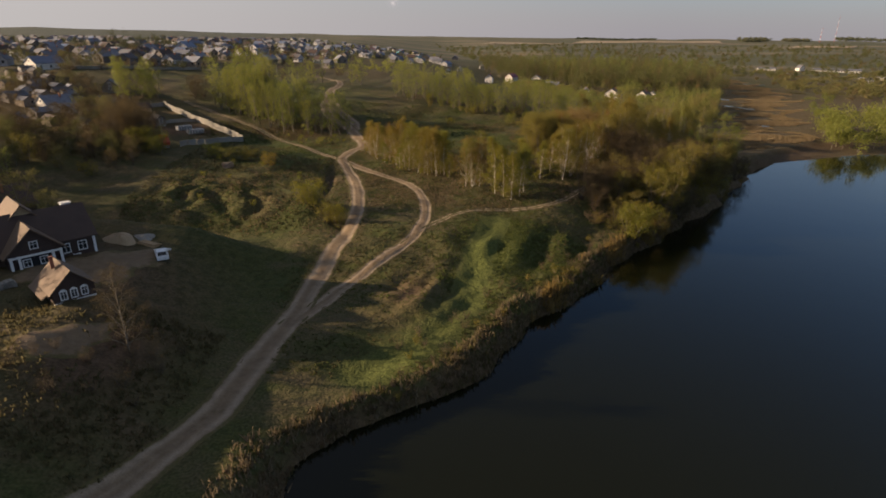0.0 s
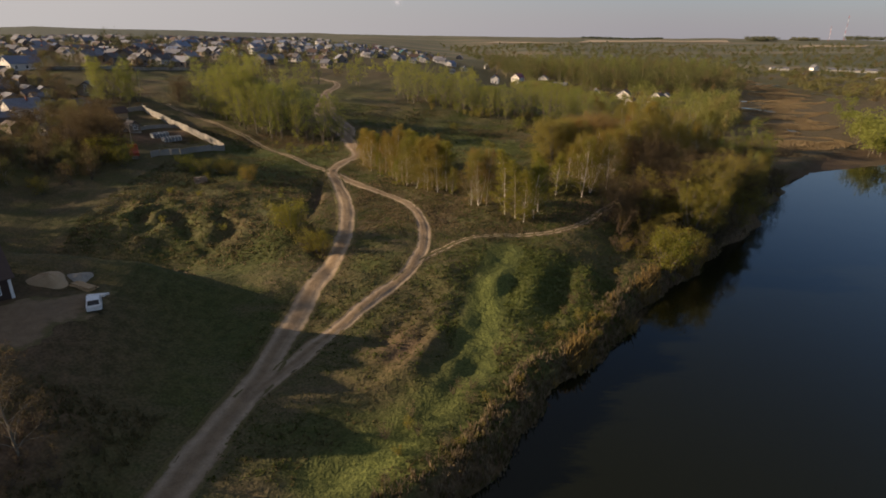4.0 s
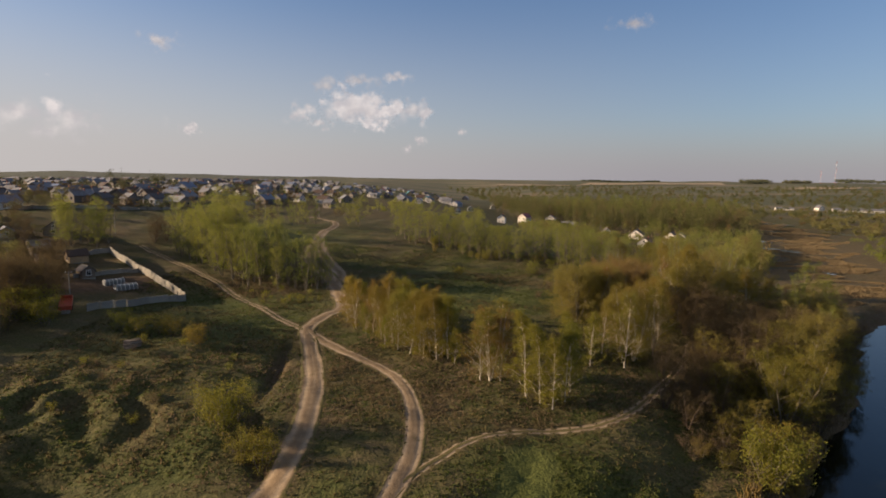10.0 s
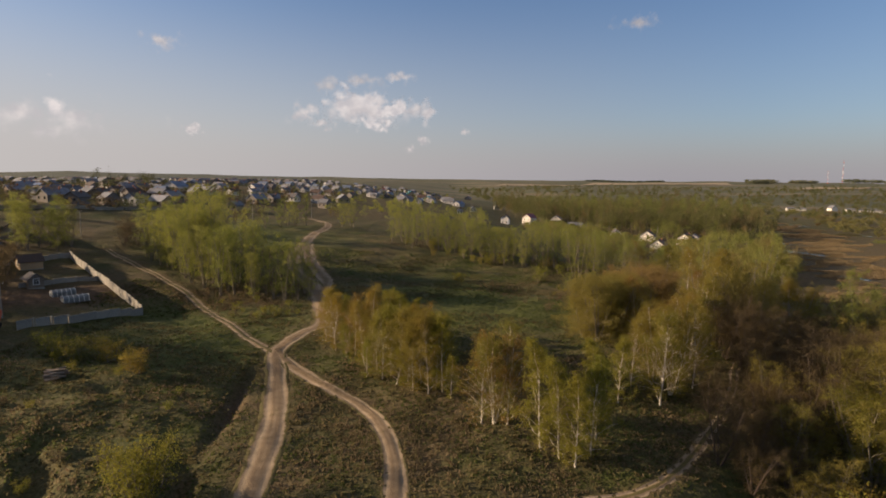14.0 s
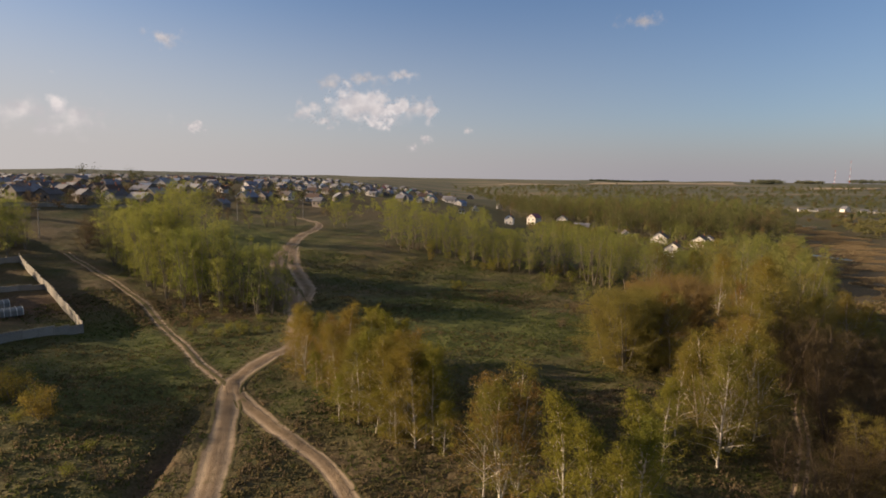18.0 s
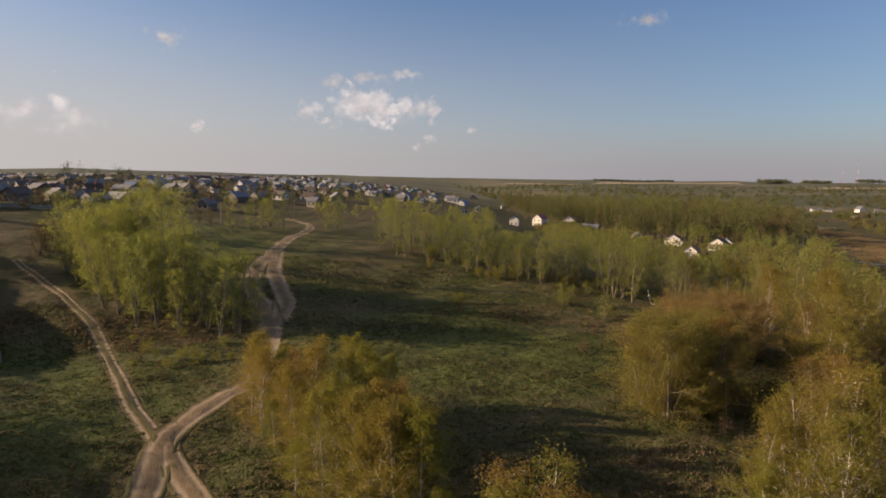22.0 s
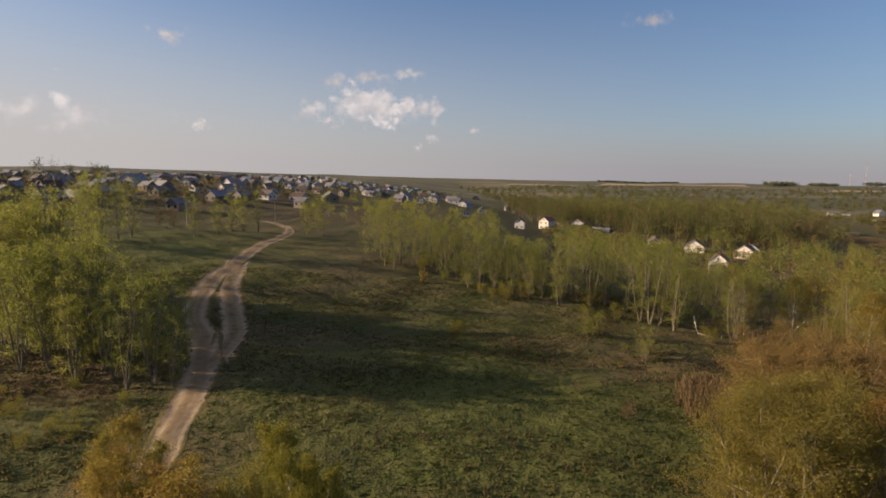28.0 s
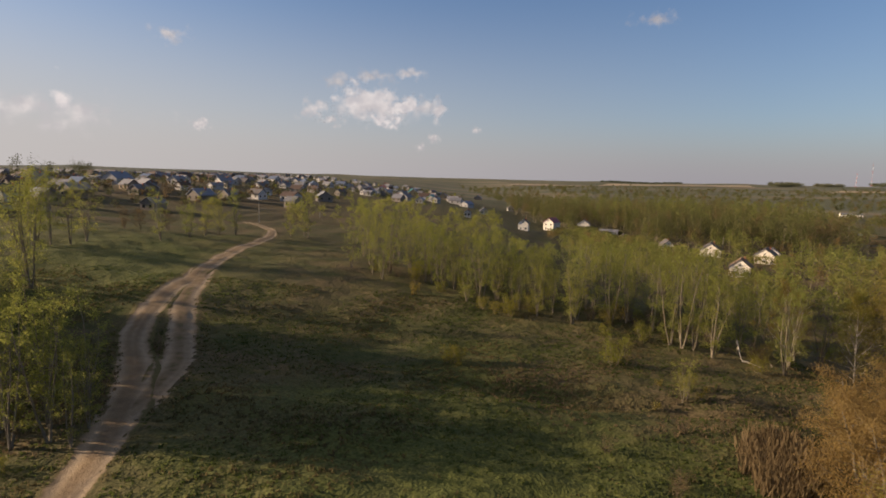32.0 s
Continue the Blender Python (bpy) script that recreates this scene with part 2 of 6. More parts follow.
def lumps(x, y):
    return (np.sin(x * .31 + y * .17) * np.sin(y * .27 - x * .11) * .25 + np.sin(x * .71 + 1.3) * np.sin(y * .83 + x * .2) * .12
            + np.sin(x * .09 + 2) * np.sin(y * .07 + .5) * .5)

def hill(x, y, cx, cy, rx, ry, turn=0.0):
    c, s = np.cos(turn), np.sin(turn)
    u, v = (x - cx) * c + (y - cy) * s, (y - cy) * c - (x - cx) * s
    return np.exp(-(u / rx) ** 2 - (v / ry) ** 2)

def height(x, y):
    x, y = np.asarray(x, float), np.asarray(y, float)
    high = np.interp(y, (-400, 40, 70, 90, 108, 122, 135, 160, 200, 235, 265, 300, 400, 600, 900, 5000),
                     (-3, -4.5, -5, -5, -1.6, -.5, .3, 1.4, 2.2, 3.2, 6.3, 8, 9, 11, 14, 14))
    high = high - .06 * np.clip(x, -45, 30) * smooth(190, 255, y)
    # the bank on which the yard and the gardens stand
    yard = 6.5 * smooth(-24, -44, x) * smooth(107, 97, y) - 2.6 * hill(x, y, -52, 109.5, 30, 6) - 3.0 * hill(x, y, -76, 126, 15, 9, -.5)
    high = high + yard + .085 * np.clip(-x - 46, 0, 110) + 1.6 * smooth(-20, -44, x) * smooth(112, 126, y) * smooth(200, 150, y)
    # the flood plain
    low = -5.2 + .4 * np.sin(x * .05) + .018 * np.clip(y - 560, 0, 900) * smooth(60, 300, x)
    edge = np.interp(y, (150, 200, 240, 300, 380, 540, 900), (74, 84, 82, 62, 62, 62, 90))
    wide = np.interp(y, (150, 240, 300, 600, 900), (16, 22, 45, 60, 160))
    w = smooth(edge - wide, edge + wide, x) * smooth(120, 160, y)
    h = high * (1 - w) + low * w
    h = h + lumps(x, y) * smooth(1500, 300, np.hypot(x, y))
    # mounds, pits and the gully beside the road
    h = h + .8 * hill(x, y, -.5, 80, 5, 7, -.3) - .6 * hill(x, y, -2.5, 86, 2, 2) + .55 * (hill(x, y, 3.8, 86, 1.1, 8, -.25) - .5 * hill(x, y, 5.6, 85, 1.2, 8, -.25))
    h = h + .25 * np.abs(np.sin(x * 1.3 + .6 * np.sin(y * .9)) * np.sin(y * 1.1 + .5 * np.sin(x))) * hill(x, y, 0, 83, 6, 8, -.3)
    h = h + .45 * hill(x, y, 13.6, 97, 1.8, 7)
    h = h + .6 * hill(x, y, 6, 102, 2.5, 4) + .6 * hill(x, y, 16, 84, 2.5, 5)
    u, v = x + .7 * np.sin(y * .62) + .5 * np.sin(y * 1.7 + x * .8), y + .6 * np.sin(x * .55 + 1) + .5 * np.sin(x * 1.5)
    h = h + 1.8 * hill(x, y, -25, 119, 5, 8, .3) - 1.0 * hill(x, y, -51, 124, 1.3, 2.6, -.35) + .7 * hill(u, v, -53, 125, 1.2, 4, -.4) - 1.0 * hill(x, y, -45.6, 123.8, 1.4, 2.6, -.35) + .7 * hill(u, v, -48, 124.5, 1.1, 4, -.4) + .3 * hill(u, v, -36.6, 121.5, 1.5, 6, -.6)
    scarp = np.abs((u * .24 + v * .13 + .6 * np.sin(v * .4)) % 2 - 1)
    h = h + .8 * (smooth(.05, .95, scarp) - .5) * hill(x, y, -40, 122, 18, 9, -.15)
    h = h - .9 * hill(x, y, -39, 141, 2, 1.5) - 1.0 * hill(x, y, -21.2, 141, 1.1, 12, .08) - 1.5 * hill(x, y, -17.8, 116, 1.3, 9, .42)
    gully = np.abs(np.sin(x * .62 - y * .16 + .9 * np.sin(y * .21 + x * .05) + .35 * np.sin(x * .83)))
    h = h + (.62 * gully ** .6 - .38) * hill(x, y, -46, 123, 19, 10, -.12)
    h = h + .28 * np.sin(x * .9 + y * .35) * hill(x, y, -40, 124, 16, 8) + .3 * np.sin(x * 1.1 - y * .7) * hill(x, y, 2, 84, 8, 10)
    h = h - 1.5 * hill(x, y, 44, 214, 26, 2.5, -.15) - .8 * hill(x, y, 60, 208, 5, 12)
    # the river, its steep bank and the reedy shore beyond it
    shore = np.interp(y, SHORE_Y, SHORE_X) + 1.2 * np.sin(y * .23) + .7 * np.sin(y * .61 + 1)
    d = x - shore
    bank = WATER - .25 - np.clip(d, 0, 30) * .25
    low_shore = smooth(-28, -12, d) * smooth(82, 93, y) * smooth(134, 120, y)
    h = h * (1 - low_shore) + np.minimum(h, WATER + 2.5 - .06 * d) * low_shore
    # spoil heaps and pits beside the grassy way
    h = h + .95 * hill(x, y, 19.6, 98.5, 2.2, 8, -0.43) - .6 * hill(x, y, 23.8, 97.6, 2.2, 8, -0.43) + .85 * hill(x, y, 30.2, 104, 2.4, 7, -0.43) - .7 * hill(x, y, 34.6, 105.5, 2.2, 6, -0.43) + .7 * hill(x, y, 14.6, 101, 1.3, 5, -0.43)
    near = smooth(-4.6, .7, d) * smooth(320, 262, y)
    h = np.where(d < 30, h * (1 - near) + np.minimum(h, bank) * near, np.where(y < 290, np.minimum(h, bank), h))
    far = (y - np.interp(x, (60, 105, 130, 180, 260, 420, 900), (400, 176, 196, 214, 228, 240, 250)))
    h = np.where((far > 0) & (x > 60), np.maximum(h, np.minimum(low, WATER - .4 + far * .12)), h)
    # far ridges
    r = np.hypot(x, y)
    a = np.arctan2(x, y)
    ridge = np.interp(a, (-1.2, -.70, -.62, -.57, -.49, -.44, -.39, -.27, -.1, 0, .15, .32, .5, .57, .7, 1.2), (40, 41, 48, 57, 56, 56, 52, 50, 48, 47, 48, 50, 55, 56, 52, 45)) + 1.2 * np.sin(a * 31) + .8 * np.sin(a * 67 + 1)
    return h + (ridge - h) * smooth(1100, 4000, r) + 3 * np.sin(x * .008) * np.sin(y * .006) * smooth(700, 1500, r)


def mesh_of(name, verts, faces, material, smooth_faces=False):
    me = bpy.data.meshes.new(name)
    me.from_pydata(verts, [], faces)
    me.materials.append(material)
    if smooth_faces:
        me.polygons.foreach_set("use_smooth", np.ones(len(me.polygons), bool))
    return me


def grid_mesh(name, px, py, pz, material, cover=None):
    """A sheet from arrays of rows and columns, with its cover as a colour."""
    rows, cols = px.shape
    co = np.stack([px, py, pz], -1).reshape(-1, 3)
    a = (np.arange(rows - 1)[:, None] * cols + np.arange(cols - 1)).ravel()
    quads = np.stack([a, a + 1, a + cols + 1, a + cols], 1)
    me = bpy.data.meshes.new(name)
    me.vertices.add(len(co))
    me.vertices.foreach_set("co", co.ravel())
    me.loops.add(quads.size)
    me.loops.foreach_set("vertex_index", quads.ravel().astype(np.int32))
    me.polygons.add(len(quads))
    me.polygons.foreach_set("loop_start", np.arange(0, quads.size, 4, dtype=np.int32))
    me.polygons.foreach_set("use_smooth", np.ones(len(quads), bool))
    me.update(calc_edges=True)
    me.materials.append(material)
    if cover is not None:
        c = me.color_attributes.new("cover", "FLOAT_COLOR", "POINT")
        c.data.foreach_set("color", np.pad(cover.reshape(len(co), -1), ((0, 0), (0, 4 - cover.shape[-1]))).ravel())
    return me


def curve_points(points, step=1.0):
    """A smooth line through points, in even steps."""
    p = np.array([points[0], *points, points[-1]], float)
    out = []
    for i in range(1, len(p) - 2):
        k = max(2, int(np.hypot(*(p[i + 1] - p[i])) / step))
        t = (np.arange(k) / k)[:, None]
        a, b, c, d = p[i - 1:i + 3]
        out.append(.5 * (2 * b + (c - a) * t + (2 * a - 5 * b + 4 * c - d) * t ** 2 + (3 * b - a - 3 * c + d) * t ** 3))
    return np.concatenate(out + [p[-1:]])


ROADS = {
    "main_road": (3.8, 0.06, [(-54, -20), (-41, 14), (-33, 30), (-26.6, 42), (-21.9, 54), (-20, 67), (-18, 78), (-16.9, 88.4), (-15.2, 98), (-12.9, 108.3), (-12.2, 120.8), (-14.4, 137.3), (-18.2, 153), (-20.2, 160), (-20, 166.8), (-17.9, 173.4), (-15.8, 180), (-17.2, 187), (-19.2, 195), (-22, 206.3), (-26.5, 218), (-33.8, 232), (-37.6, 248.4), (-38.2, 262.2), (-39.3, 276.3), (-40.5, 292.6), (-38.9, 314.3), (-44, 335), (-58, 352)]),
    "branch_road": (2.8, 0.14, [(-18.4, 73), (-15.6, 78.6), (-12.9, 83.4), (-9.5, 90.3), (-3.2, 98.7), (0.8, 105.9), (2.9, 116.2), (1.7, 129.4), (-2.9, 140.4), (-10.8, 149), (-18, 157.5), (-20, 161.5)]),
    "loop_road": (4.0, 0.25, [(-21.7, 206), (-21.5, 213), (-23, 222), (-26.9, 232), (-31.9, 244), (-35.6, 258), (-38.3, 270)]),
    "meadow_track": (2.0, 0.75, [(-2.4, 101), (3.4, 109), (9.2, 115), (14.5, 117.7), (20, 119), (26, 119.6), (31, 121.4), (36.5, 126.4), (41, 131), (46.4, 137.3), (53.4, 147), (58, 155), (63, 162)]),
    "garden_track": (2.6, 1.0, [(-20.9, 160.4), (-24.6, 165), (-30, 171.5), (-37.2, 181.5), (-44.8, 191.7), (-51.5, 200.4), (-58.8, 208), (-68, 217), (-79.3, 226.5), (-92, 237)]),
}
LINES = {name: curve_points(points) for name, (_, _, points) in ROADS.items()}


GRASS_WAY = curve_points([(17.5, 112), (13.6, 101.2), (10.9, 92), (9.1, 83), (6.8, 77.2), (3.6, 71.7), (-1.5, 66), (-7, 61)], 2.0)
FURROW = curve_points([(36, 98), (31, 93), (24.5, 88), (18.4, 84), (13.5, 80)], 1.5)


def line_distance(x, y, line):
    d = np.full(np.shape(x), 99.0)
    near = (x > -20) & (x < 50) & (y > 50) & (y < 125)
    qx, qy = x[near], y[near]
    e = np.full(qx.shape, 99.0)
    for cx, cy in line:
        e = np.minimum(e, np.hypot(qx - cx, qy - cy))
    d[near] = e
    return d


def road_distance(x, y):
    """How far places are from the nearest road's edge."""
    best = np.full(np.shape(x), 99.0)
    near = (np.abs(x) < 110) & (y > 10) & (y < 370)
    qx, qy = x[near], y[near]
    d = np.full(qx.shape, 99.0)
    for name, (width, _, _) in ROADS.items():
        for cx, cy in LINES[name][::2]:
            d = np.minimum(d, np.hypot(qx - cx, qy - cy) - width / 2)
    best[near] = d
    return best


def axis(fine0, fine1, step, lo, hi, grow=1.09):
    """Places along one axis: even between fine0 and fine1, then ever wider."""
    v = list(np.arange(fine0, fine1, step))
    s = step
    while v[-1] < hi:
        s *= grow
        v.append(v[-1] + s)
    s = step
    while v[0] > lo:
        s *= grow
        v.insert(0, v[0] - s)
    return np.array(v)


gx, gy = np.meshgrid(axis(-95, 105, 0.8, -4600, 4600), axis(28, 300, 0.8, -1500, 4650))
away = road_distance(gx, gy)
gz = height(gx, gy) - .16 * smooth(-.05, -.6, away)
gravel = np.random.rand(*gx.shape)
gz += (gravel - .5) * .10 * smooth(.3, 2.2, away) * smooth(400, 200, np.hypot(gx, gy - 100))
way_off = line_distance(gx, gy, GRASS_WAY)
gz -= .5 * np.exp(-(line_distance(gx, gy, FURROW) / .8) ** 2) + .22 * np.exp(-(way_off / 1.8) ** 2) + .1 * np.exp(-((way_off - .75) / .3) ** 2)
far_off = np.hypot(gx, gy)
dryness_and_shade = .5 + .12 * hill(gx, gy, 8, 136, 14, 12) + .15 * hill(gx, gy, 4, 93, 6, 10, -.5) + .16 * hill(gx, gy, 42, 215, 20, 7) + .12 * hill(gx, gy, -34, 136, 16, 10)
dryness_and_shade += .1 * hill(gx, gy, -1, 221, 6, 4) + .14 * hill(gx, gy, 29, 225, 7, 4) + .1 * hill(gx, gy, 9, 196, 8, 5) + .1 * hill(gx, gy, -12, 215, 8, 5) + .12 * hill(gx, gy, 12, 207, 8, 3) + .1 * hill(gx, gy, -30, 203, 14, 7) + .1 * hill(gx, gy, 0, 250, 10, 6)
# darker green here puts tree shade on the meadow into the grass colour
dryness_and_shade -= .1 * hill(gx, gy, 22, 204, 18, 12) + .13 * hill(gx, gy, 15, 188, 40, 26) + .2 * hill(gx, gy, 26, 196, 16, 16) + .14 * hill(gx, gy, -38, 176, 18, 22)
dryness_and_shade += .24 * smooth(80, 110, gx) * smooth(170, 200, gy) * smooth(600, 300, gy) - .22 * hill(gx, gy, 22, 103, 12, 14) - .18 * hill(gx, gy, 10, 80, 6, 22, .5) - .2 * hill(gx, gy, 1, 66, 9, 14, -.5)
dryness_and_shade -= .12 * hill(gx, gy, -52, 195, 14, 16, .5) + .12 * hill(gx, gy, 15, 228, 22, 12) + .08 * hill(gx, gy, -28, 130, 10, 30) + .1 * hill(gx, gy, -60, 262, 18, 30)
# the last term darkens the grass beside the yard, deepening shade by colour
dryness_and_shade -= .3 * np.exp(-(way_off / 2.4) ** 2) + .3 * hill(gx, gy, -34, 88, 13, 20)
dryness_and_shade += .3 * hill(gx, gy, -38, 206, 20, 12, .5) + .25 * hill(gx, gy, -14, 178, 8, 12)
shore_far = gx - np.interp(gy, SHORE_Y, SHORE_X)
bare = .75 * smooth(-4, -1.5, shore_far) * smooth(30, 3, shore_far) + .5 * smooth(1.2, -.2, away)
bare += .8 * hill(gx, gy, -.5, 83, 4.5, 8, -.3) + .9 * hill(gx, gy, -20.9, 141, 1.6, 12, .08) + .9 * hill(gx, gy, -17.5, 116, 1.8, 9, .42) + .8 * hill(gx, gy, -50, 84, 14, 12) + .5 * hill(gx, gy, -42, 72, 6, 10) + .4 * (1.8 * hill(gx, gy, -51, 123.6, 1.4, 2.4) + 1.8 * hill(gx, gy, -45.6, 123.4, 1.5, 2.4) + hill(gx, gy, -36, 122, 4, 4)) + 1.3 * hill(gx, gy, -76, 189, 20, 10, .75) + .95 * hill(gx, gy, -135, 225, 34, 26, .9) + .9 * hill(gx, gy, -25.5, 224, 2.5, 16, .25) + .8 * hill(gx, gy, -100, 190, 14, 14) + .8 * hill(gx, gy, -38, 56, 5, 9) + .55 * hill(gx, gy, -33, 64, 6, 20) + .4 * np.exp(-((gx + .45 * gy) / 230) ** 4) * smooth(340, 420, gy) * smooth(1000, 800, gy)
fields = smooth(550, 1100, far_off)
# where the far land takes the haze-greyed wood colour
hazy_wood = smooth(820, 1250, far_off) * smooth(-.12, -.26, np.arctan2(gx, gy)) * .9
land = new("ground", grid_mesh("ground", gx, gy, gz, MEADOW, np.stack([dryness_and_shade, np.clip(bare, 0, 1), fields, hazy_wood], -1)))
# lawns, plus sun streaks and lighter shade painted on the meadow as turf
turf = .4 * np.exp(-(way_off / 3.2) ** 4) + .45 * hill(gx, gy, 18, 94, 14, 18, -.4) + .55 * hill(gx, gy, 6, 196, 28, 15) + .7 * hill(gx, gy, -1, 62, 5, 4, .6) + .5 * hill(gx, gy, -40, 178, 12, 20, .75) + .35 * hill(gx, gy, -38, 158, 14, 7) + .35 * hill(gx, gy, -46, 142, 18, 10) + .3 * hill(gx, gy, -44, 124, 18, 9) + .45 * hill(gx, gy, -52, 256, 22, 16) + .35 * hill(gx, gy, 14, 232, 9, 4) + .35 * hill(gx, gy, 0, 214, 26, 4, .1) + .3 * hill(gx, gy, 8, 245, 28, 5, .15) + .35 * hill(gx, gy, 14, 180, 16, 5) + .55 * hill(gx, gy, -60, 285, 30, 24)
land.data.attributes.new("turf", "FLOAT", "POINT").data.foreach_set("value", np.clip(turf, 0, 1).ravel())
tagged(land, "spring meadow with green and dry grass, mounds and pits", "ground", kind="structure")

wx, wy = np.meshgrid(np.linspace(-130, 950, 60), np.linspace(-500, 265, 60))
river = new("water", grid_mesh("water", wx, wy, 0 * wx + WATER, RIVER))
tagged(river, "calm dark river reflecting the evening sky", "river", kind="structure")


def road(name, lift):
    width, crown, _ = ROADS[name]
    line = LINES[name]
    way = np.gradient(line, axis=0)
    way /= np.hypot(*way.T)[:, None]
    across = np.linspace(-1.25, 1.25, 41)
    wob = 1 + .06 * np.sin(np.arange(len(line)) * .17) + .04 * np.sin(np.arange(len(line)) * .5 + 1)
    wob *= np.interp(line[:, 1], (40, 72, 88, 170, 185, 200, 300, 330), (1.4, 1.5, 1.3, 1.05, 1.25, 1.65, 1.5, 1)) if crown < .3 else 1
    px = line[:, :1] + way[:, 1:] * across * width / 2 * wob[:, None]
    py = line[:, 1:] - way[:, :1] * across * width / 2 * wob[:, None]
    run = np.arange(len(line))[:, None]
    shift = across + .07 * np.sin(run * .11 + len(line)) + .04 * np.sin(run * .31)
    rut = np.exp(-((np.abs(shift) - .5) / (.2 - .01 * (crown > .3))) ** 2)
    edge = smooth(.62 if crown < .3 else .55, 1.15, np.abs(across))
    pz = height(px, py) + lift - .07 * rut - .22 * edge ** 2
    turf = smooth(.38, 1.0, np.abs(across))
    grass = np.clip(turf * 1.25 + crown * 1.5 * np.exp(-(across / .26) ** 2) - .35 * rut, 0, 1.2)
    cover = np.zeros(px.shape + (3,))
    cover[..., 0] = grass
    lanes = .4 * np.exp(-((shift - .1 - .1 * np.sin(run * .07)) / .09) ** 2) * (.5 + .5 * np.sin(run * .13))
    cover[..., 1] = np.clip(rut + lanes * (crown < .3), 0, 1)
    ob = new(name, grid_mesh(name, px, py, pz, ROAD, cover))
    return tagged(ob, "rutted dirt road of pale packed earth" if crown < .3 else "two-rut earth track with a grassy middle", "dirt road", kind="structure")


for k, road_name in enumerate(ROADS):
    road(road_name, .06 - .012 * k)

# ---------------------------------------------------------------- trees
def part(name, me, parent, label=""):
    ob = new(name, me)
    ob.parent = parent
    return tagged(ob, label)


def tube_mesh(name, segs, material, sides=5, bare=False):
    """Tapered limbs: rows of start, end and the two radii."""
    s = np.array([(*a, *b, r, q) for a, b, r, q in segs])
    a, b = s[:, :3], s[:, 3:6]
    d = b - a
    d /= np.linalg.norm(d, axis=1)[:, None] + 1e-9
    u = np.cross(d, (.31, .77, .55))
    u /= np.linalg.norm(u, axis=1)[:, None] + 1e-9
    v = np.cross(d, u)
    turn = np.arange(sides) * 2 * np.pi / sides
    ring = u[:, None] * np.cos(turn)[:, None] + v[:, None] * np.sin(turn)[:, None]
    co = np.concatenate([a[:, None] + ring * s[:, 6, None, None], b[:, None] + ring * s[:, 7, None, None]], 1).reshape(-1, 3)
    base = np.arange(len(s))[:, None] * 2 * sides
    i, j = np.arange(sides), (np.arange(sides) + 1) % sides
    quads = np.stack([base + i, base + j, base + sides + j, base + sides + i], -1).reshape(-1, 4)
    if bare:
        return co, quads
    return mesh_of(name, co.tolist(), quads.tolist(), material, True)


def limb_mesh(name, segs, material):
    """Thick limbs with six sides, thin twigs with three, in one mesh."""
    thick, thin = [s for s in segs if s[2] >= .05], [s for s in segs if s[2] < .05]
    if not thick:
        return tube_mesh(name, thin, material, 3)
    co, quads = tube_mesh(name, thick, material, 6, True)
    c2, q2 = tube_mesh(name, thin or thick[:1], material, 3, True)
    return mesh_of(name, np.concatenate([co, c2]).tolist(), np.concatenate([quads, q2 + len(co)]).tolist(), material, True)


def leaf_mesh(name, places, size, material, rng, flat=0.0):
    """A small folded leaf spray at every place, turned at random."""
    k = len(places)
    d = rng.normal(size=(k, 3))
    d[:, 2] -= flat
    d /= np.linalg.norm(d, axis=1)[:, None]
    e = np.cross(d, rng.normal(size=(k, 3)))
    e /= np.linalg.norm(e, axis=1)[:, None]
    s = size * rng.uniform(.55, 1.3, (k, 1))
    co = np.stack([places - d * s, places + e * s * .75, places + d * s * .9], 1).reshape(-1, 3)
    q = np.arange(k * 3).reshape(-1, 3)
    return mesh_of(name, co.tolist(), q.tolist(), material)


def grow(rng, start, way, length, radius, steps, droop, segs, wander=.18):
    """One bent limb; returns its points and ways."""
    p, w = np.array(start, float), np.array(way, float)
    pts = [p]
    for k in range(steps):
        w = w + rng.normal(size=3) * wander + (0, 0, droop)
        w /= np.linalg.norm(w)
        q = p + w * length / steps
        segs.append((p, q, radius * (1 - .8 * k / steps), radius * (1 - .8 * (k + 1) / steps)))
        p = q
        pts.append(p)
    return np.array(pts), w


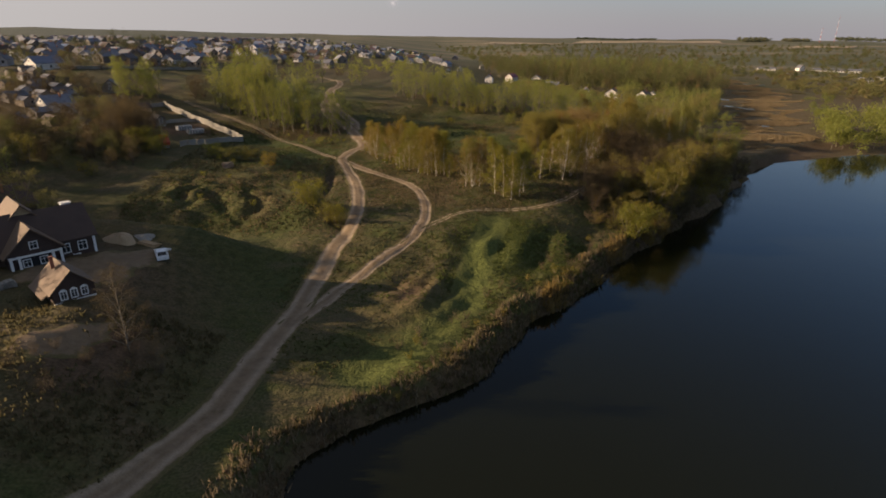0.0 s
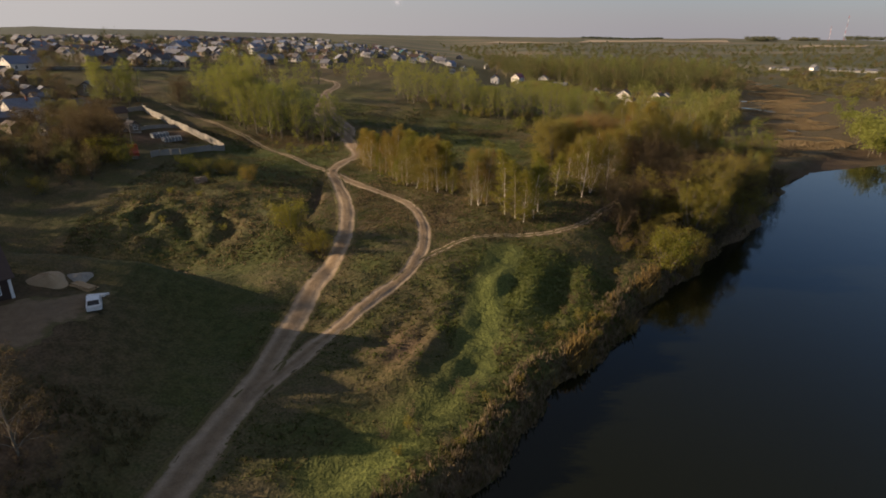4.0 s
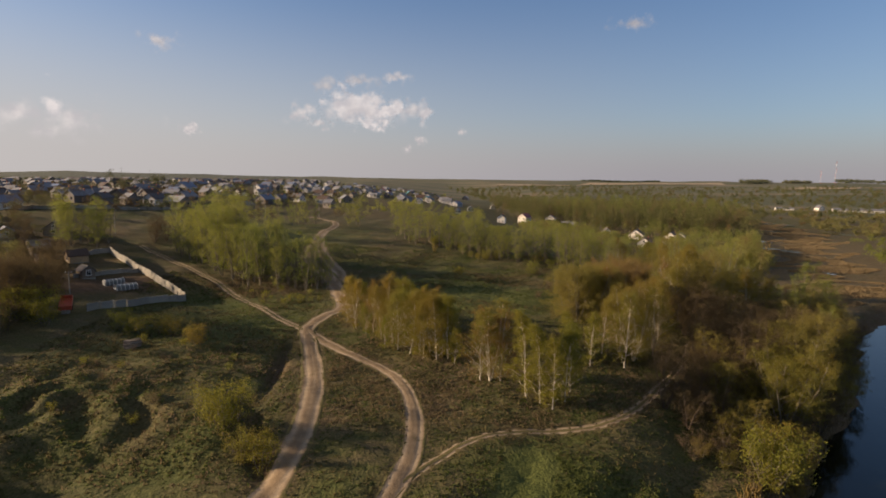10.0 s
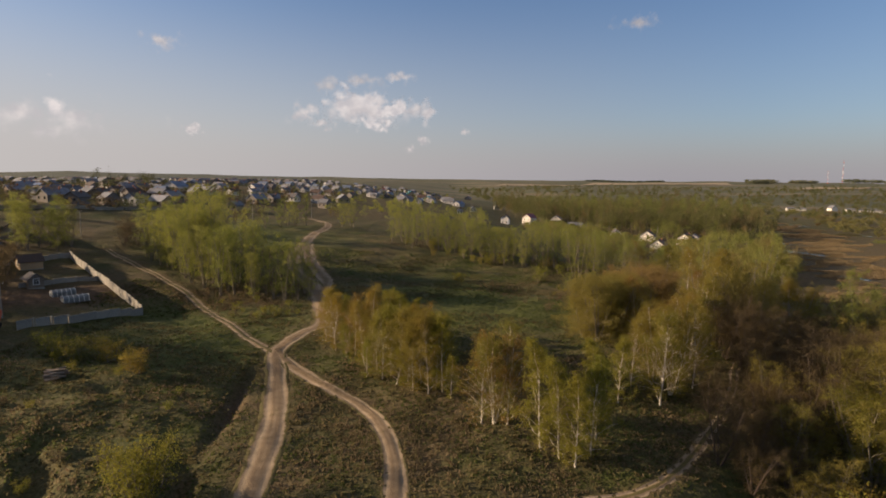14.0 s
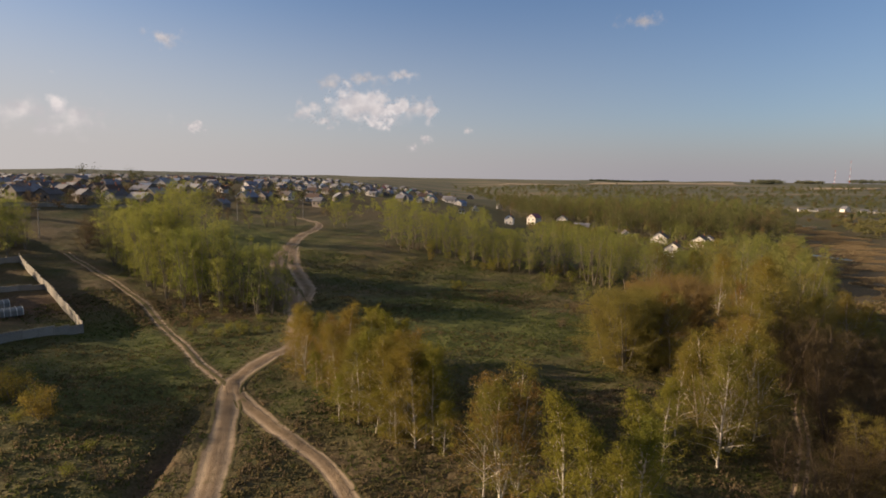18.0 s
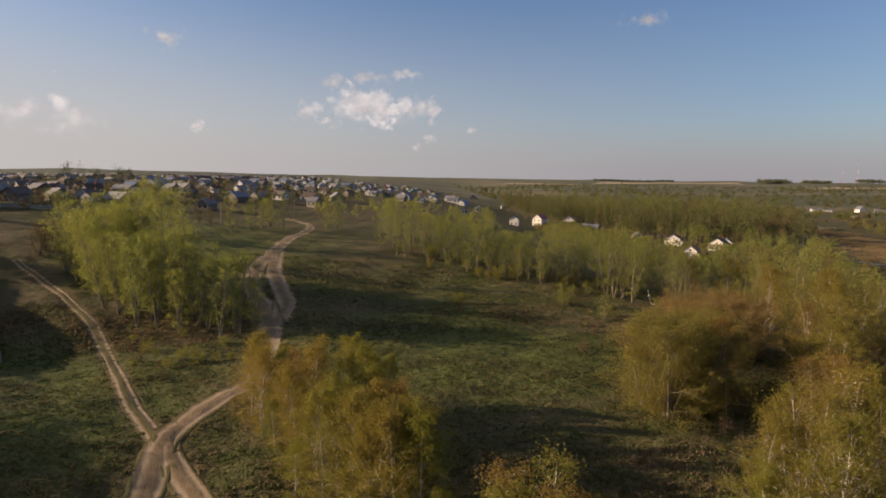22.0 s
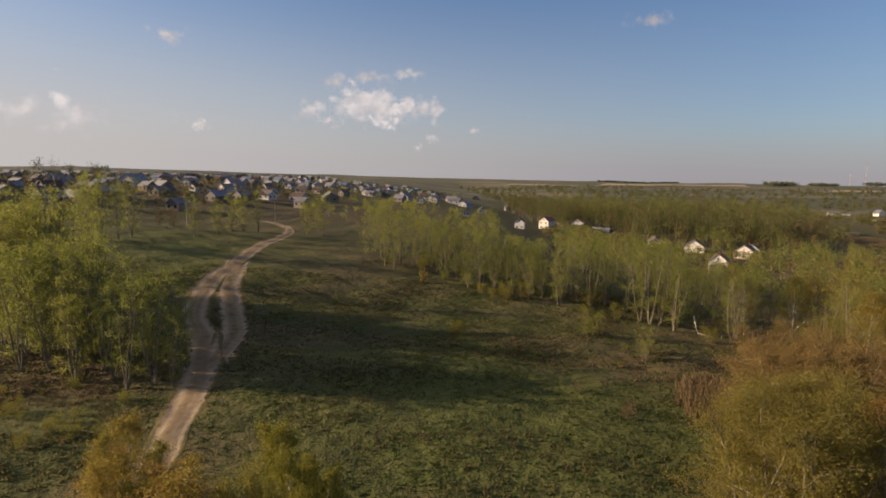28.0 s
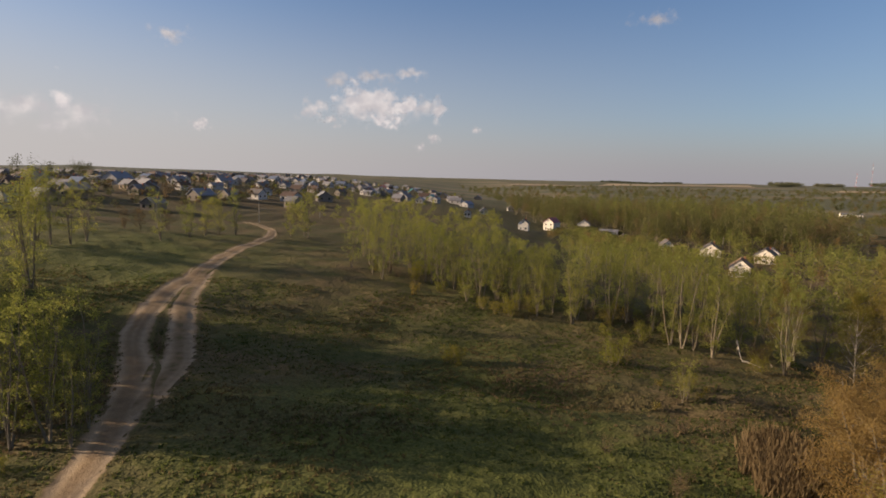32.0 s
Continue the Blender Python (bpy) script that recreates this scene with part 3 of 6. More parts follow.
def tree(name, kind, seed, bark, leaf, label, category="tree"):
    """A tree of one kind: trunk with limbs, and a crown of small leaf sprays."""
    rng = np.random.default_rng(seed)
    segs, tips = [], []
    high, stems, leaves, size = kind["height"], kind.get("stems", 1), kind["leaves"], kind["leaf"]
    for stem in range(stems):
        lean = rng.normal(size=2) * kind.get("lean", .05)
        if stems > 1:
            turn = 2 * np.pi * stem / stems + rng.uniform(-.5, .5)
            lean = lean + np.array([np.cos(turn), np.sin(turn)]) * kind.get("spread", .3)
        h = high * rng.uniform(.8, 1.0) if stem else high
        pts, _ = grow(rng, (lean[0] * .5, lean[1] * .5, -.25), (*lean, 1), h * 1.02, kind["trunk"], 9, .06, segs, .05)
        low = kind.get("low", .25)
        for k in range(kind["limbs"]):
            f = low + (1 - low) * ((k + rng.uniform(0, .8)) / kind["limbs"])
            x = f * 9
            i = min(int(x), 8)
            base = pts[i] + (pts[i + 1] - pts[i]) * (x - i)
            turn = k * 2.4 + rng.uniform(-.5, .5)
            reach = kind["wide"] * np.interp(f, kind["shape"][0], kind["shape"][1]) * rng.uniform(.7, 1.15)
            up = kind.get("rise", 1.0) * rng.uniform(.7, 1.3) * min(1, .3 + 1.6 * f)
            limb, _ = grow(rng, base, (np.cos(turn), np.sin(turn), up), reach, kind["trunk"] * .32 * (1.1 - f) + .012, 4, kind.get("droop", 0), segs)
            for j in range(kind.get("twigs", 3)):
                b = limb[1 + j % 4]
                twig, _ = grow(rng, b, rng.normal(size=3) * .6 + (np.cos(turn), np.sin(turn), .35), reach * rng.uniform(.28, .5), .016, 2, kind.get("droop", 0), segs)
                tips += [twig[1], twig[2]]
            tips += [limb[2], limb[3], limb[4], limb[4]]
        tips += [pts[8], pts[9], pts[9]]
    tips = np.array(tips)
    # sprays gather in uneven clumps round the twig ends
    weight = rng.gamma(2.2, size=len(tips))
    pick = rng.choice(len(tips), leaves, p=weight / weight.sum())
    puff = kind.get("puff", .5)
    places = tips[pick] + rng.normal(size=(leaves, 3)) * puff * rng.uniform(.3, 1.2, (leaves, 1)) * (1, 1, .8)
    places = places[places[:, 2] > .15]
    ob = new(name)
    part("trunk", limb_mesh("trunk", segs, bark), ob)
    part("crown", leaf_mesh("crown", places, size, leaf, rng, kind.get("hang", 0)), ob)
    return tagged(ob, label, category)


BIRCH = dict(height=13, trunk=.14, limbs=34, wide=5.2, low=.05, shape=((0, .15, .35, .65, 1), (.5, .95, 1, .72, .26)), rise=1.7, droop=-.07, leaves=13000, leaf=.105, puff=.48, twigs=3, hang=.6)
SLIM = dict(BIRCH, height=12.5, wide=4.2, limbs=30, leaves=13000, puff=.42)
POPLAR = dict(height=15.5, trunk=.15, stems=3, spread=.15, limbs=13, wide=3.8, low=.10, shape=((0, .2, .5, .8, 1), (.5, .85, 1, .8, .4)), rise=1.4, leaves=6000, leaf=.13, puff=.45, twigs=3)
THIN = dict(height=16, trunk=.15, stems=3, spread=.17, limbs=10, wide=4.0, low=.14, shape=((0, .3, .6, .9, 1), (.5, .8, 1, .8, .4)), rise=1.4, leaves=3500, leaf=.135, puff=.42, twigs=3)
WILLOW = dict(height=13.5, trunk=.20, stems=4, spread=.38, limbs=17, wide=5.0, low=.06, shape=((0, .2, .5, .8, 1), (.8, 1, 1, .7, .4)), rise=.9, leaves=17000, leaf=.12, puff=.45, twigs=4)
SHRUB = dict(height=3.0, trunk=.035, stems=6, spread=.45, limbs=5, wide=1.2, low=.1, shape=((0, 1), (1, .6)), rise=1.4, leaves=2600, leaf=.075, puff=.32, twigs=2)
BARE = dict(SHRUB, leaves=1000, leaf=.07, limbs=6, height=3.2)

SORTS = {}


def sort(key, count, kind, bark, leaf, label, category="tree", name="tree"):
    """Several trees of one sort, kept out of the way until they are copied."""
    SORTS[key] = [tree(name, kind, 100 * len(SORTS) + k, bark, leaf, label, category) for k in range(count)]


sort("birch", 4, BIRCH, BIRCH_BARK, GOLD_LEAF, "white-barked birch with sparse golden spring foliage", name="birch_tree")
BARE_BIRCH = dict(BIRCH, leaves=7000, leaf=.07, height=11, limbs=30)
sort("amber", 2, dict(BIRCH, leaves=8500), BIRCH_BARK, AMBER_LEAF, "white-barked birch with amber catkins", name="birch_tree")
sort("clump", 2, dict(BIRCH, stems=3, spread=.2, limbs=20, leaves=16000, wide=4.6), BIRCH_BARK, GOLD_LEAF, "several-stemmed white-barked birch with golden spring foliage", name="birch_tree")
sort("barebirch", 1, BARE_BIRCH, GREY_BARK, RUST_LEAF, "nearly bare grey-barked birch with fine reddish twigs", name="birch_tree")
sort("greenbirch", 2, SLIM, BIRCH_BARK, YELLOW_LEAF, "slender white-barked birch with yellow-green young leaves", name="birch_tree")
sort("poplar", 4, POPLAR, GREY_BARK, LIME_LEAF, "grey-stemmed poplar with fresh lime-green leaves", name="poplar_tree")
sort("thin", 4, THIN, GREY_BARK, LIME_LEAF, "forked tall poplar with thin fresh green foliage", name="poplar_tree")
sort("willow", 3, WILLOW, GREY_BARK, OLIVE_LEAF, "broad many-stemmed willow with olive-gold foliage", name="willow_tree")
ROUND_WILLOW = dict(WILLOW, height=12, stems=5, spread=.42, rise=.6, low=.02, limbs=14, leaves=34000, leaf=.10, puff=.6, wide=4.8)
ROUND_LEAF = leafy("pale_olive_willow_leaves", (0.205, 0.186, 0.050), (0.255, 0.208, 0.058), .62)
sort("roundwillow", 2, ROUND_WILLOW, GREY_BARK, ROUND_LEAF, "rounded dense willow with grey stems and olive-gold twigs", name="willow_tree")
TAWNY_LEAF = leafy("tawny_willow_catkins", (0.230, 0.160, 0.064), (0.255, 0.188, 0.072), .5)
sort("tawnywillow", 2, dict(ROUND_WILLOW, height=10), GREY_BARK, TAWNY_LEAF, "rounded dense willow in tawny catkins", name="willow_tree")
sort("goldwillow", 2, WILLOW, GREY_BARK, GOLD_LEAF, "broad golden willow in catkins on the bank", name="willow_tree")
sort("rust", 3, dict(WILLOW, leaves=19000, leaf=.085, puff=.5, limbs=16, twigs=4), DARK_BARK, RUST_LEAF, "broad rusty-brown willow still nearly bare", name="willow_tree")
sort("shrub", 3, SHRUB, GREY_BARK, YELLOW_LEAF, "yellow-green leafing willow shrub in the grass", "shrub", "willow_shrub")
sort("bare", 3, BARE, DARK_BARK, BROWN_TWIG, "bare brown shrub of thin twigs", "shrub", "bare_shrub")
sort("gold", 2, SHRUB, GREY_BARK, GOLD_LEAF, "golden catkin-covered willow shrub", "shrub", "willow_shrub")
FRUIT_LEAF = leafy("dull_fruit_tree_leaves", (0.105, 0.108, 0.042), (0.155, 0.142, 0.054), .5)
ORCHARD = dict(height=6, trunk=.09, stems=2, spread=.3, limbs=9, wide=2.4, low=.12, shape=((0, .3, .7, 1), (.8, 1, .9, .4)), rise=.9, leaves=2400, leaf=.12, puff=.45, twigs=2)
sort("fruit", 3, ORCHARD, GREY_BARK, FRUIT_LEAF, "small olive-green fruit tree in a garden plot", name="fruit_tree")
sort("brownfruit", 3, dict(ORCHARD, leaves=1500), DARK_BARK, RUST_LEAF, "small brown fruit tree still nearly bare", name="fruit_tree")
USED = set()
TALL = dict(fruit=6, brownfruit=6, birch=13, amber=13, clump=13, barebirch=11, greenbirch=12.5, poplar=15.5, thin=16, willow=13.5, goldwillow=13.5, roundwillow=12, tawnywillow=10, rust=13.5, shrub=3, bare=3.2, gold=3)
plants = random.Random(7)
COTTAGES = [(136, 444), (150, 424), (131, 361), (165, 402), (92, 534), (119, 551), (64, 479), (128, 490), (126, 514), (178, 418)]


def sightline_room(x, y):
    """How tall trees may stand and still leave the cottages visible from the flight path."""
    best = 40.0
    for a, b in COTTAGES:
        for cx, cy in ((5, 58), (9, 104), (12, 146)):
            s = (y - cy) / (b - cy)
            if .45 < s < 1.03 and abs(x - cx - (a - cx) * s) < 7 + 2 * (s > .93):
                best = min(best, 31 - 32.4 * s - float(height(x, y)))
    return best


def plant(key, x, y, scale=1.0, group="", tall=1.0):
    """Sets one tree of a sort on the ground; the first of each variant stays the original."""
    choice = plants.choice(SORTS[key])
    s = scale * plants.uniform(.9, 1.1)
    # lowered or left out where it would hide cottages from the flight path
    free = sightline_room(x, y)
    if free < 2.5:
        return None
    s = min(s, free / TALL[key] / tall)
    m = Matrix.LocRotScale((x, y, float(height(x, y)) - .05), Euler((0, 0, plants.uniform(0, 6.28))), (s, s, s * tall * plants.uniform(.93, 1.07)))
    if choice.name in USED:
        o = choice.copy()
        scene.collection.objects.link(o)
        for c in choice.children:
            k = c.copy()
            scene.collection.objects.link(k)
            k.parent = o
    else:
        USED.add(choice.name)
        o = choice
    o.matrix_basis = m
    if group:
        o["group"] = group
    return o


def row(keys, places, scale=1.0, group="", tall=1.0):
    for x, y in places:
        plant(plants.choice(keys), x, y, scale, group, tall)


def scatter(keys, corners, count, scale=1.0, group="", gap=2.5, tall=1.0, spread=.25):
    """Trees at uneven places within a four-cornered stretch of land."""
    done, tries = [], 0
    (ax, ay), (bx, by), (cx, cy), (dx, dy) = corners
    while len(done) < count and tries < count * 30:
        tries += 1
        u, v = plants.random(), plants.random()
        x = (ax * (1 - u) + bx * u) * (1 - v) + (dx * (1 - u) + cx * u) * v
        y = (ay * (1 - u) + by * u) * (1 - v) + (dy * (1 - u) + cy * u) * v
        if any(math.hypot(x - p, y - q) < gap for p, q in done):
            continue
        if x > float(np.interp(y, SHORE_Y, SHORE_X)) - .5 and y < 190:
            continue
        if float(road_distance(np.array([x]), np.array([y]))[0]) < .8:
            continue
        done.append((x, y))
        plant(plants.choice(keys), x, y, scale * plants.uniform(1 - spread, 1 + spread), group, tall)


# the birches beside the fork
row(("clump",), [(14.9, 134.8)], 1.02, "birches beside the fork")
row(("amber", "birch"), [(16.6, 134.3), (13.2, 135.2)], .92, "birches beside the fork")
row(("greenbirch",), [(19.8, 128.8), (23, 125), (25.4, 127.2), (21.6, 126.6), (27, 130.4)], .92, "birches beside the fork")
row(("birch", "greenbirch", "birch", "amber", "greenbirch"), [(-12.5, 170), (-9.7, 168), (-8.3, 164), (-5.5, 163), (-.5, 161), (-11, 166), (-4, 160.5), (-10.5, 163.5), (-6.5, 161), (-13, 168)], .72, "birches beside the fork")
row(("birch", "greenbirch", "birch", "birch", "amber", "greenbirch"), [(-3, 158), (-2.2, 154.5), (.2, 152), (1.3, 148.3), (3.5, 149), (4, 145.6), (6.3, 144.2), (8.4, 144.7), (6.8, 149), (-1, 150.5), (2.6, 152), (5, 151.5), (.8, 156.5), (8.6, 147.6)], .84, "birches beside the fork")
row(("greenbirch", "greenbirch", "birch"), [(-1.2, 157), (1.8, 154), (3.2, 146.8), (5.2, 147.5), (7.4, 146), (-4.5, 156.5)], .74, "birches beside the fork")
row(("greenbirch",), [(-1.2, 171.6), (-.2, 170), (1.4, 168.2), (2.6, 164), (3.6, 166), (.8, 166.5)], .68, "birches beside the fork")
row(("greenbirch",), [(-3.5, 151), (9.5, 142.5), (-8, 160)], .45, "birches beside the fork")
scatter(("greenbirch", "shrub", "gold", "shrub"), [(-12, 164), (6, 142), (9, 149), (-6, 171)], 18, .34, "young growth under the birches", 2)
# the wood between the meadow and the river
row(("birch", "clump", "amber", "birch"), [(39, 140), (42, 143.5), (44, 148), (46.5, 146), (48.5, 151), (51, 154), (50, 159), (53.5, 161), (56.5, 166), (58, 171), (61.5, 174), (63, 179), (40.5, 147)], .92, "wood by the river")
scatter(("rust", "bare", "rust"), [(47, 140), (56, 142), (70, 166), (60, 164)], 14, .62, "wood by the river", 3)
scatter(("birch", "willow"), [(60, 168), (72, 172), (84, 190), (68, 186)], 10, .95, "wood by the river", 3.5)
row(("greenbirch", "birch"), [(33, 140), (37, 146)], .78, "wood by the river")
row(("roundwillow",), [(38.5, 168), (42, 170.5), (40, 174), (45, 174), (37, 172), (47, 178)], 1.0, "wood by the river")
row(("amber",), [(46.5, 169.5)], .98, "wood by the river")
row(("tawnywillow",), [(51, 193.5), (54, 197), (55.5, 192), (50.5, 189.5), (58.5, 195.5), (56, 187.5), (60, 191)], .95, "wood by the river")
row(("willow",), [(63, 199)], .9, "wood by the river")
scatter(("bare", "bare", "shrub"), [(36, 150), (46, 160), (58, 184), (46, 180)], 12, .7, "wood by the river", 2)
scatter(("rust", "rust", "bare"), [(54, 142), (72, 144), (96, 180), (70, 184)], 16, .72, "wood by the river", 4.5)
scatter(("birch", "willow", "thin"), [(64, 186), (96, 182), (118, 232), (80, 236)], 24, 1.0, "wood by the river", 4.5)
scatter(("bare", "rust", "willow"), [(41, 121), (50, 120), (58, 137), (48, 138)], 15, .48, "thicket by the river", 2.6)
scatter(("bare", "bare", "gold"), [(38, 116), (44, 115), (62, 130), (52, 138)], 34, .95, "thicket by the river", 1.7)
scatter(("willow", "rust", "rust"), [(66, 135), (72, 138), (88, 154), (76, 156)], 13, .75, "thicket by the river", 3)
scatter(("willow", "rust", "poplar"), [(84, 156), (102, 170), (124, 206), (98, 204)], 22, .82, "thicket by the river", 3.6)
row(("shrub",), [(84, 164), (86, 166), (100, 184)], 2.2, "thicket by the river")
row(("shrub",), [(63.5, 132), (61, 131)], 2.6, "thicket by the river")
row(("goldwillow",), [(60.5, 125.5), (63.5, 128.5), (57.5, 124.5), (58.5, 128.5)], .74, "thicket by the river")
scatter(("bare", "rust"), [(34, 124), (58, 128), (66, 146), (42, 140)], 12, .55, "wood by the river", 3)
row(("willow", "willow", "rust"), [(64, 131), (69, 136), (73, 145), (74, 141), (80, 147), (60, 136), (88, 157), (95, 166), (66, 140), (84, 160), (92, 172), (101, 178)], .8, "willows on the bank")
row(("gold", "shrub"), [(49, 113.5), (47.5, 111.5), (50.5, 115.2), (48.6, 112)], 2.4, "willows on the bank")
scatter(("bare", "bare", "gold"), [(-8, 45), (-14, 55), (40, 112), (56, 116)], 55, .5, "scrub on the bank", 1.4)
for k, py in enumerate(range(113, 184, 3)):
    px = float(np.interp(py, SHORE_Y, SHORE_X) + 1.2 * math.sin(py * .23) + .7 * math.sin(py * .61 + 1)) - plants.uniform(.8, 3.6)
    plant(plants.choice(("rust", "willow", "bare", "gold", "rust")), px, py, plants.uniform(.36, .62), "willows on the bank")
# poplars between the garden track and the village road
row(("thin", "poplar"), [(-42.9, 205.7), (-45.5, 208.5), (-40, 208.5), (-49, 210), (-46, 204.5)], 1.06, "poplars beside the village road")
row(("thin", "poplar", "thin"), [(-32.3, 202.9), (-34.8, 205.5), (-37, 202), (-30.2, 207), (-38.5, 211)], .95, "poplars beside the village road")
row(("thin",), [(-25.8, 200.7), (-27.8, 203.5), (-25.2, 206), (-28.6, 199.3)], .84, "poplars beside the village road")
row(("thin",), [(-23.4, 203.2), (-22.9, 199.6)], .62, "poplars beside the village road")
scatter(("poplar", "thin"), [(-55, 209), (-39, 209), (-66, 241), (-82, 237)], 30, 1.04, "poplars beside the village road", 3.6, spread=.2)
row(("poplar",), [(-62, 227), (-58, 222), (-66, 233), (-60, 230)], 1.2, "poplars beside the village road")
scatter(("bare", "bare", "shrub"), [(-38, 184), (-23, 184), (-25, 199), (-44, 200)], 22, .38, "poplars beside the village road", 2)
scatter(("bare", "shrub"), [(-22, 186), (-30, 180), (-62, 212), (-36, 222)], 22, .6, "poplars beside the village road", 2.5)
# the tree line on the far side of the meadow
row(("thin",), [(-8, 279), (-4, 284), (1.7, 276), (6, 281), (10, 272), (14.2, 269.5), (18, 274), (22, 265), (25.7, 264), (29, 268), (32.6, 258.5), (36, 262), (39.6, 252), (43, 258), (45.6, 250), (50, 252), (65.6, 228.5), (69, 233), (78.2, 238.4), (71, 246), (84, 246), (95, 254)], .86, "tree line across the meadow")
row(("thin",), [(54.4, 238.8), (57, 239.6), (53, 240.2)], 1.06, "tree line across the meadow")
row(("amber", "greenbirch"), [(72.2, 238.4), (74.5, 240)], 1.05, "tree line across the meadow")
scatter(("thin", "thin", "bare"), [(-12, 282), (90, 250), (110, 300), (-5, 330)], 60, .76, "tree line across the meadow", 4)
scatter(("thin", "thin", "poplar"), [(-8, 276), (62, 232), (74, 246), (6, 292)], 34, .74, "tree line across the meadow", 3)
scatter(("shrub", "bare", "gold", "shrub"), [(-8, 272), (62, 228), (74, 246), (6, 290)], 46, 1.0, "undergrowth of the tree line", 2.5)
scatter(("gold", "shrub"), [(36, 212), (66, 206), (70, 226), (40, 222)], 7, .4, "scrub in the ditch", 2)
row(("thin",), [(44.8, 216.4), (45.6, 217)], .34, "scrub in the ditch")
row(("shrub",), [(46.5, 219.5), (14.6, 227.2), (15.8, 226.6)], .85, "scrub in the ditch")
row(("shrub",), [(39.5, 228.5)], 1.5, "scrub in the ditch")
row(("bare",), [(30.6, 202), (35.6, 195.4), (34.4, 193.8), (40.5, 206.5), (45.5, 207)], .66, "scrub in the ditch")
row(("brownfruit",), [(-72.5, 307), (-68.5, 315), (-76, 305), (-45.4, 379), (-47, 372)], .95, "bare bushes at the village edge")
# trees near the village
row(("poplar", "thin"), [(-78.2, 272), (-75.5, 274), (-71.7, 281), (-80, 276), (-73, 277)], .95, "trees at the village edge")
row(("poplar", "thin"), [(-60, 293), (-56.4, 302), (-53, 314), (-48, 314), (-55, 309), (-33, 319), (-30, 325), (-28, 321)], .76, "trees at the village edge")
scatter(("poplar",), [(-100, 229), (-111, 224), (-115, 234), (-102, 238)], 10, .84, "trees behind the garden wall", 3)
row(("poplar", "thin"), [(-60, 246), (-64, 250)], 1.2, "trees at the village edge")
row(("rust",), [(-89.5, 242), (-87, 245), (-91, 246)], .6, "trees at the village edge")
scatter(("fruit", "brownfruit", "bare", "gold"), [(-74, 134), (-72, 156), (-104, 172), (-112, 132)], 34, 1.0, "garden trees", 4.5)
scatter(("bare", "brownfruit"), [(-76, 164), (-92, 196), (-112, 206), (-102, 170)], 18, 1.0, "garden trees", 4)
row(("shrub",), [(-71.5, 157), (-74, 154), (-68, 153)], 2.1, "garden trees")
scatter(("brownfruit", "brownfruit", "fruit"), [(-70, 136), (-68, 146), (-86, 162), (-94, 148)], 20, .95, "garden trees", 3)
row(("shrub",), [(-22.1, 117), (-23.6, 118.4), (-21.4, 119.4)], 1.8, "scrub beside the road")
row(("gold", "shrub"), [(-16.5, 113.8), (-18.2, 112), (-15.6, 111.6)], 1.5, "scrub beside the road")
row(("gold", "shrub"), [(-49.1, 151), (-46, 152.5), (-51.6, 152), (-43.5, 151), (-54, 153), (-37, 146.5), (-38.5, 147.5)], 1.3, "scrub beside the gardens")
scatter(("bare", "bare", "shrub"), [(-56, 122), (-22, 112), (-26, 150), (-60, 152)], 30, .42, "scrub on the slope", 2)
# the crowded gardens on the hillside
scatter(("brownfruit", "brownfruit", "fruit", "fruit"), [(-96, 118), (-92, 150), (-112, 178), (-135, 140)], 34, 1.05, "garden trees", 4)
scatter(("brownfruit", "brownfruit", "bare", "fruit"), [(-108, 180), (-96, 206), (-150, 262), (-172, 226)], 56, 1.0, "garden trees", 3.6)
scatter(("brownfruit", "brownfruit", "fruit"), [(-104, 168), (-82, 168), (-92, 196), (-112, 196)], 20, 1.2, "garden trees", 3)
scatter(("fruit", "brownfruit", "bare"), [(-150, 262), (-120, 262), (-140, 330), (-230, 330)], 30, 1.1, "garden trees", 5)
row(("rust", "rust", "willow"), [(-101, 150), (-97, 146), (-90, 140)], .5, "garden trees")
row(("rust",), [(-77, 158), (-80, 161), (-84, 165), (-76, 161.5), (-79, 156), (-74, 158.5)], .9, "garden trees")
row(("willow", "poplar"), [(-90, 126), (-92, 137), (-94, 120), (-97, 128)], .5, "garden trees")
# round the yard
# fruit trees added along the plots to shade them
row(("brownfruit",), [(-88, 186), (-84, 181), (-91, 192), (-81, 176), (-95, 199), (-78, 171)], 1.35, "garden trees")
# these two rows are added to shade the hollow beyond the yard
row(("rust",), [(-88, 116), (-92, 119), (-84, 113), (-96, 123), (-99, 118), (-100, 128), (-104, 135), (-108, 130)], .55, "trees round the yard")
row(("fruit",), [(-70, 100), (-74, 97), (-67, 103)], 1.2, "trees round the yard")
row(("barebirch",), [(-34.2, 60.2)], .9)
scatter(("bare",), [(-44, 48), (-30, 50), (-28, 66), (-40, 62)], 16, .6, "scrub below the yard", 1.6)
# out of view, both stands added to cast shade over yard and hollow
scatter(("willow", "poplar"), [(-68, 68), (-64, 70), (-66, 78), (-74, 76)], 4, .6, "trees round the yard", 3.2)
scatter(("poplar", "willow"), [(-94, 96), (-92, 108), (-116, 112), (-118, 96)], 14, .8, "trees round the yard", 4)


# variants that found no place
for variants in SORTS.values():
    for spare in variants:
        if spare.name not in USED:
            for limb in list(spare.children):
                bpy.data.objects.remove(limb)
            bpy.data.objects.remove(spare)

REED_BED = curve_points([(138, 222), (165, 252), (198, 310), (235, 370), (280, 440), (318, 530), (345, 620)], 8.0)


def reed_distance(x, y):
    return np.hypot(np.asarray(x)[..., None] - REED_BED[:, 0], np.asarray(y)[..., None] - REED_BED[:, 1]).min(-1)


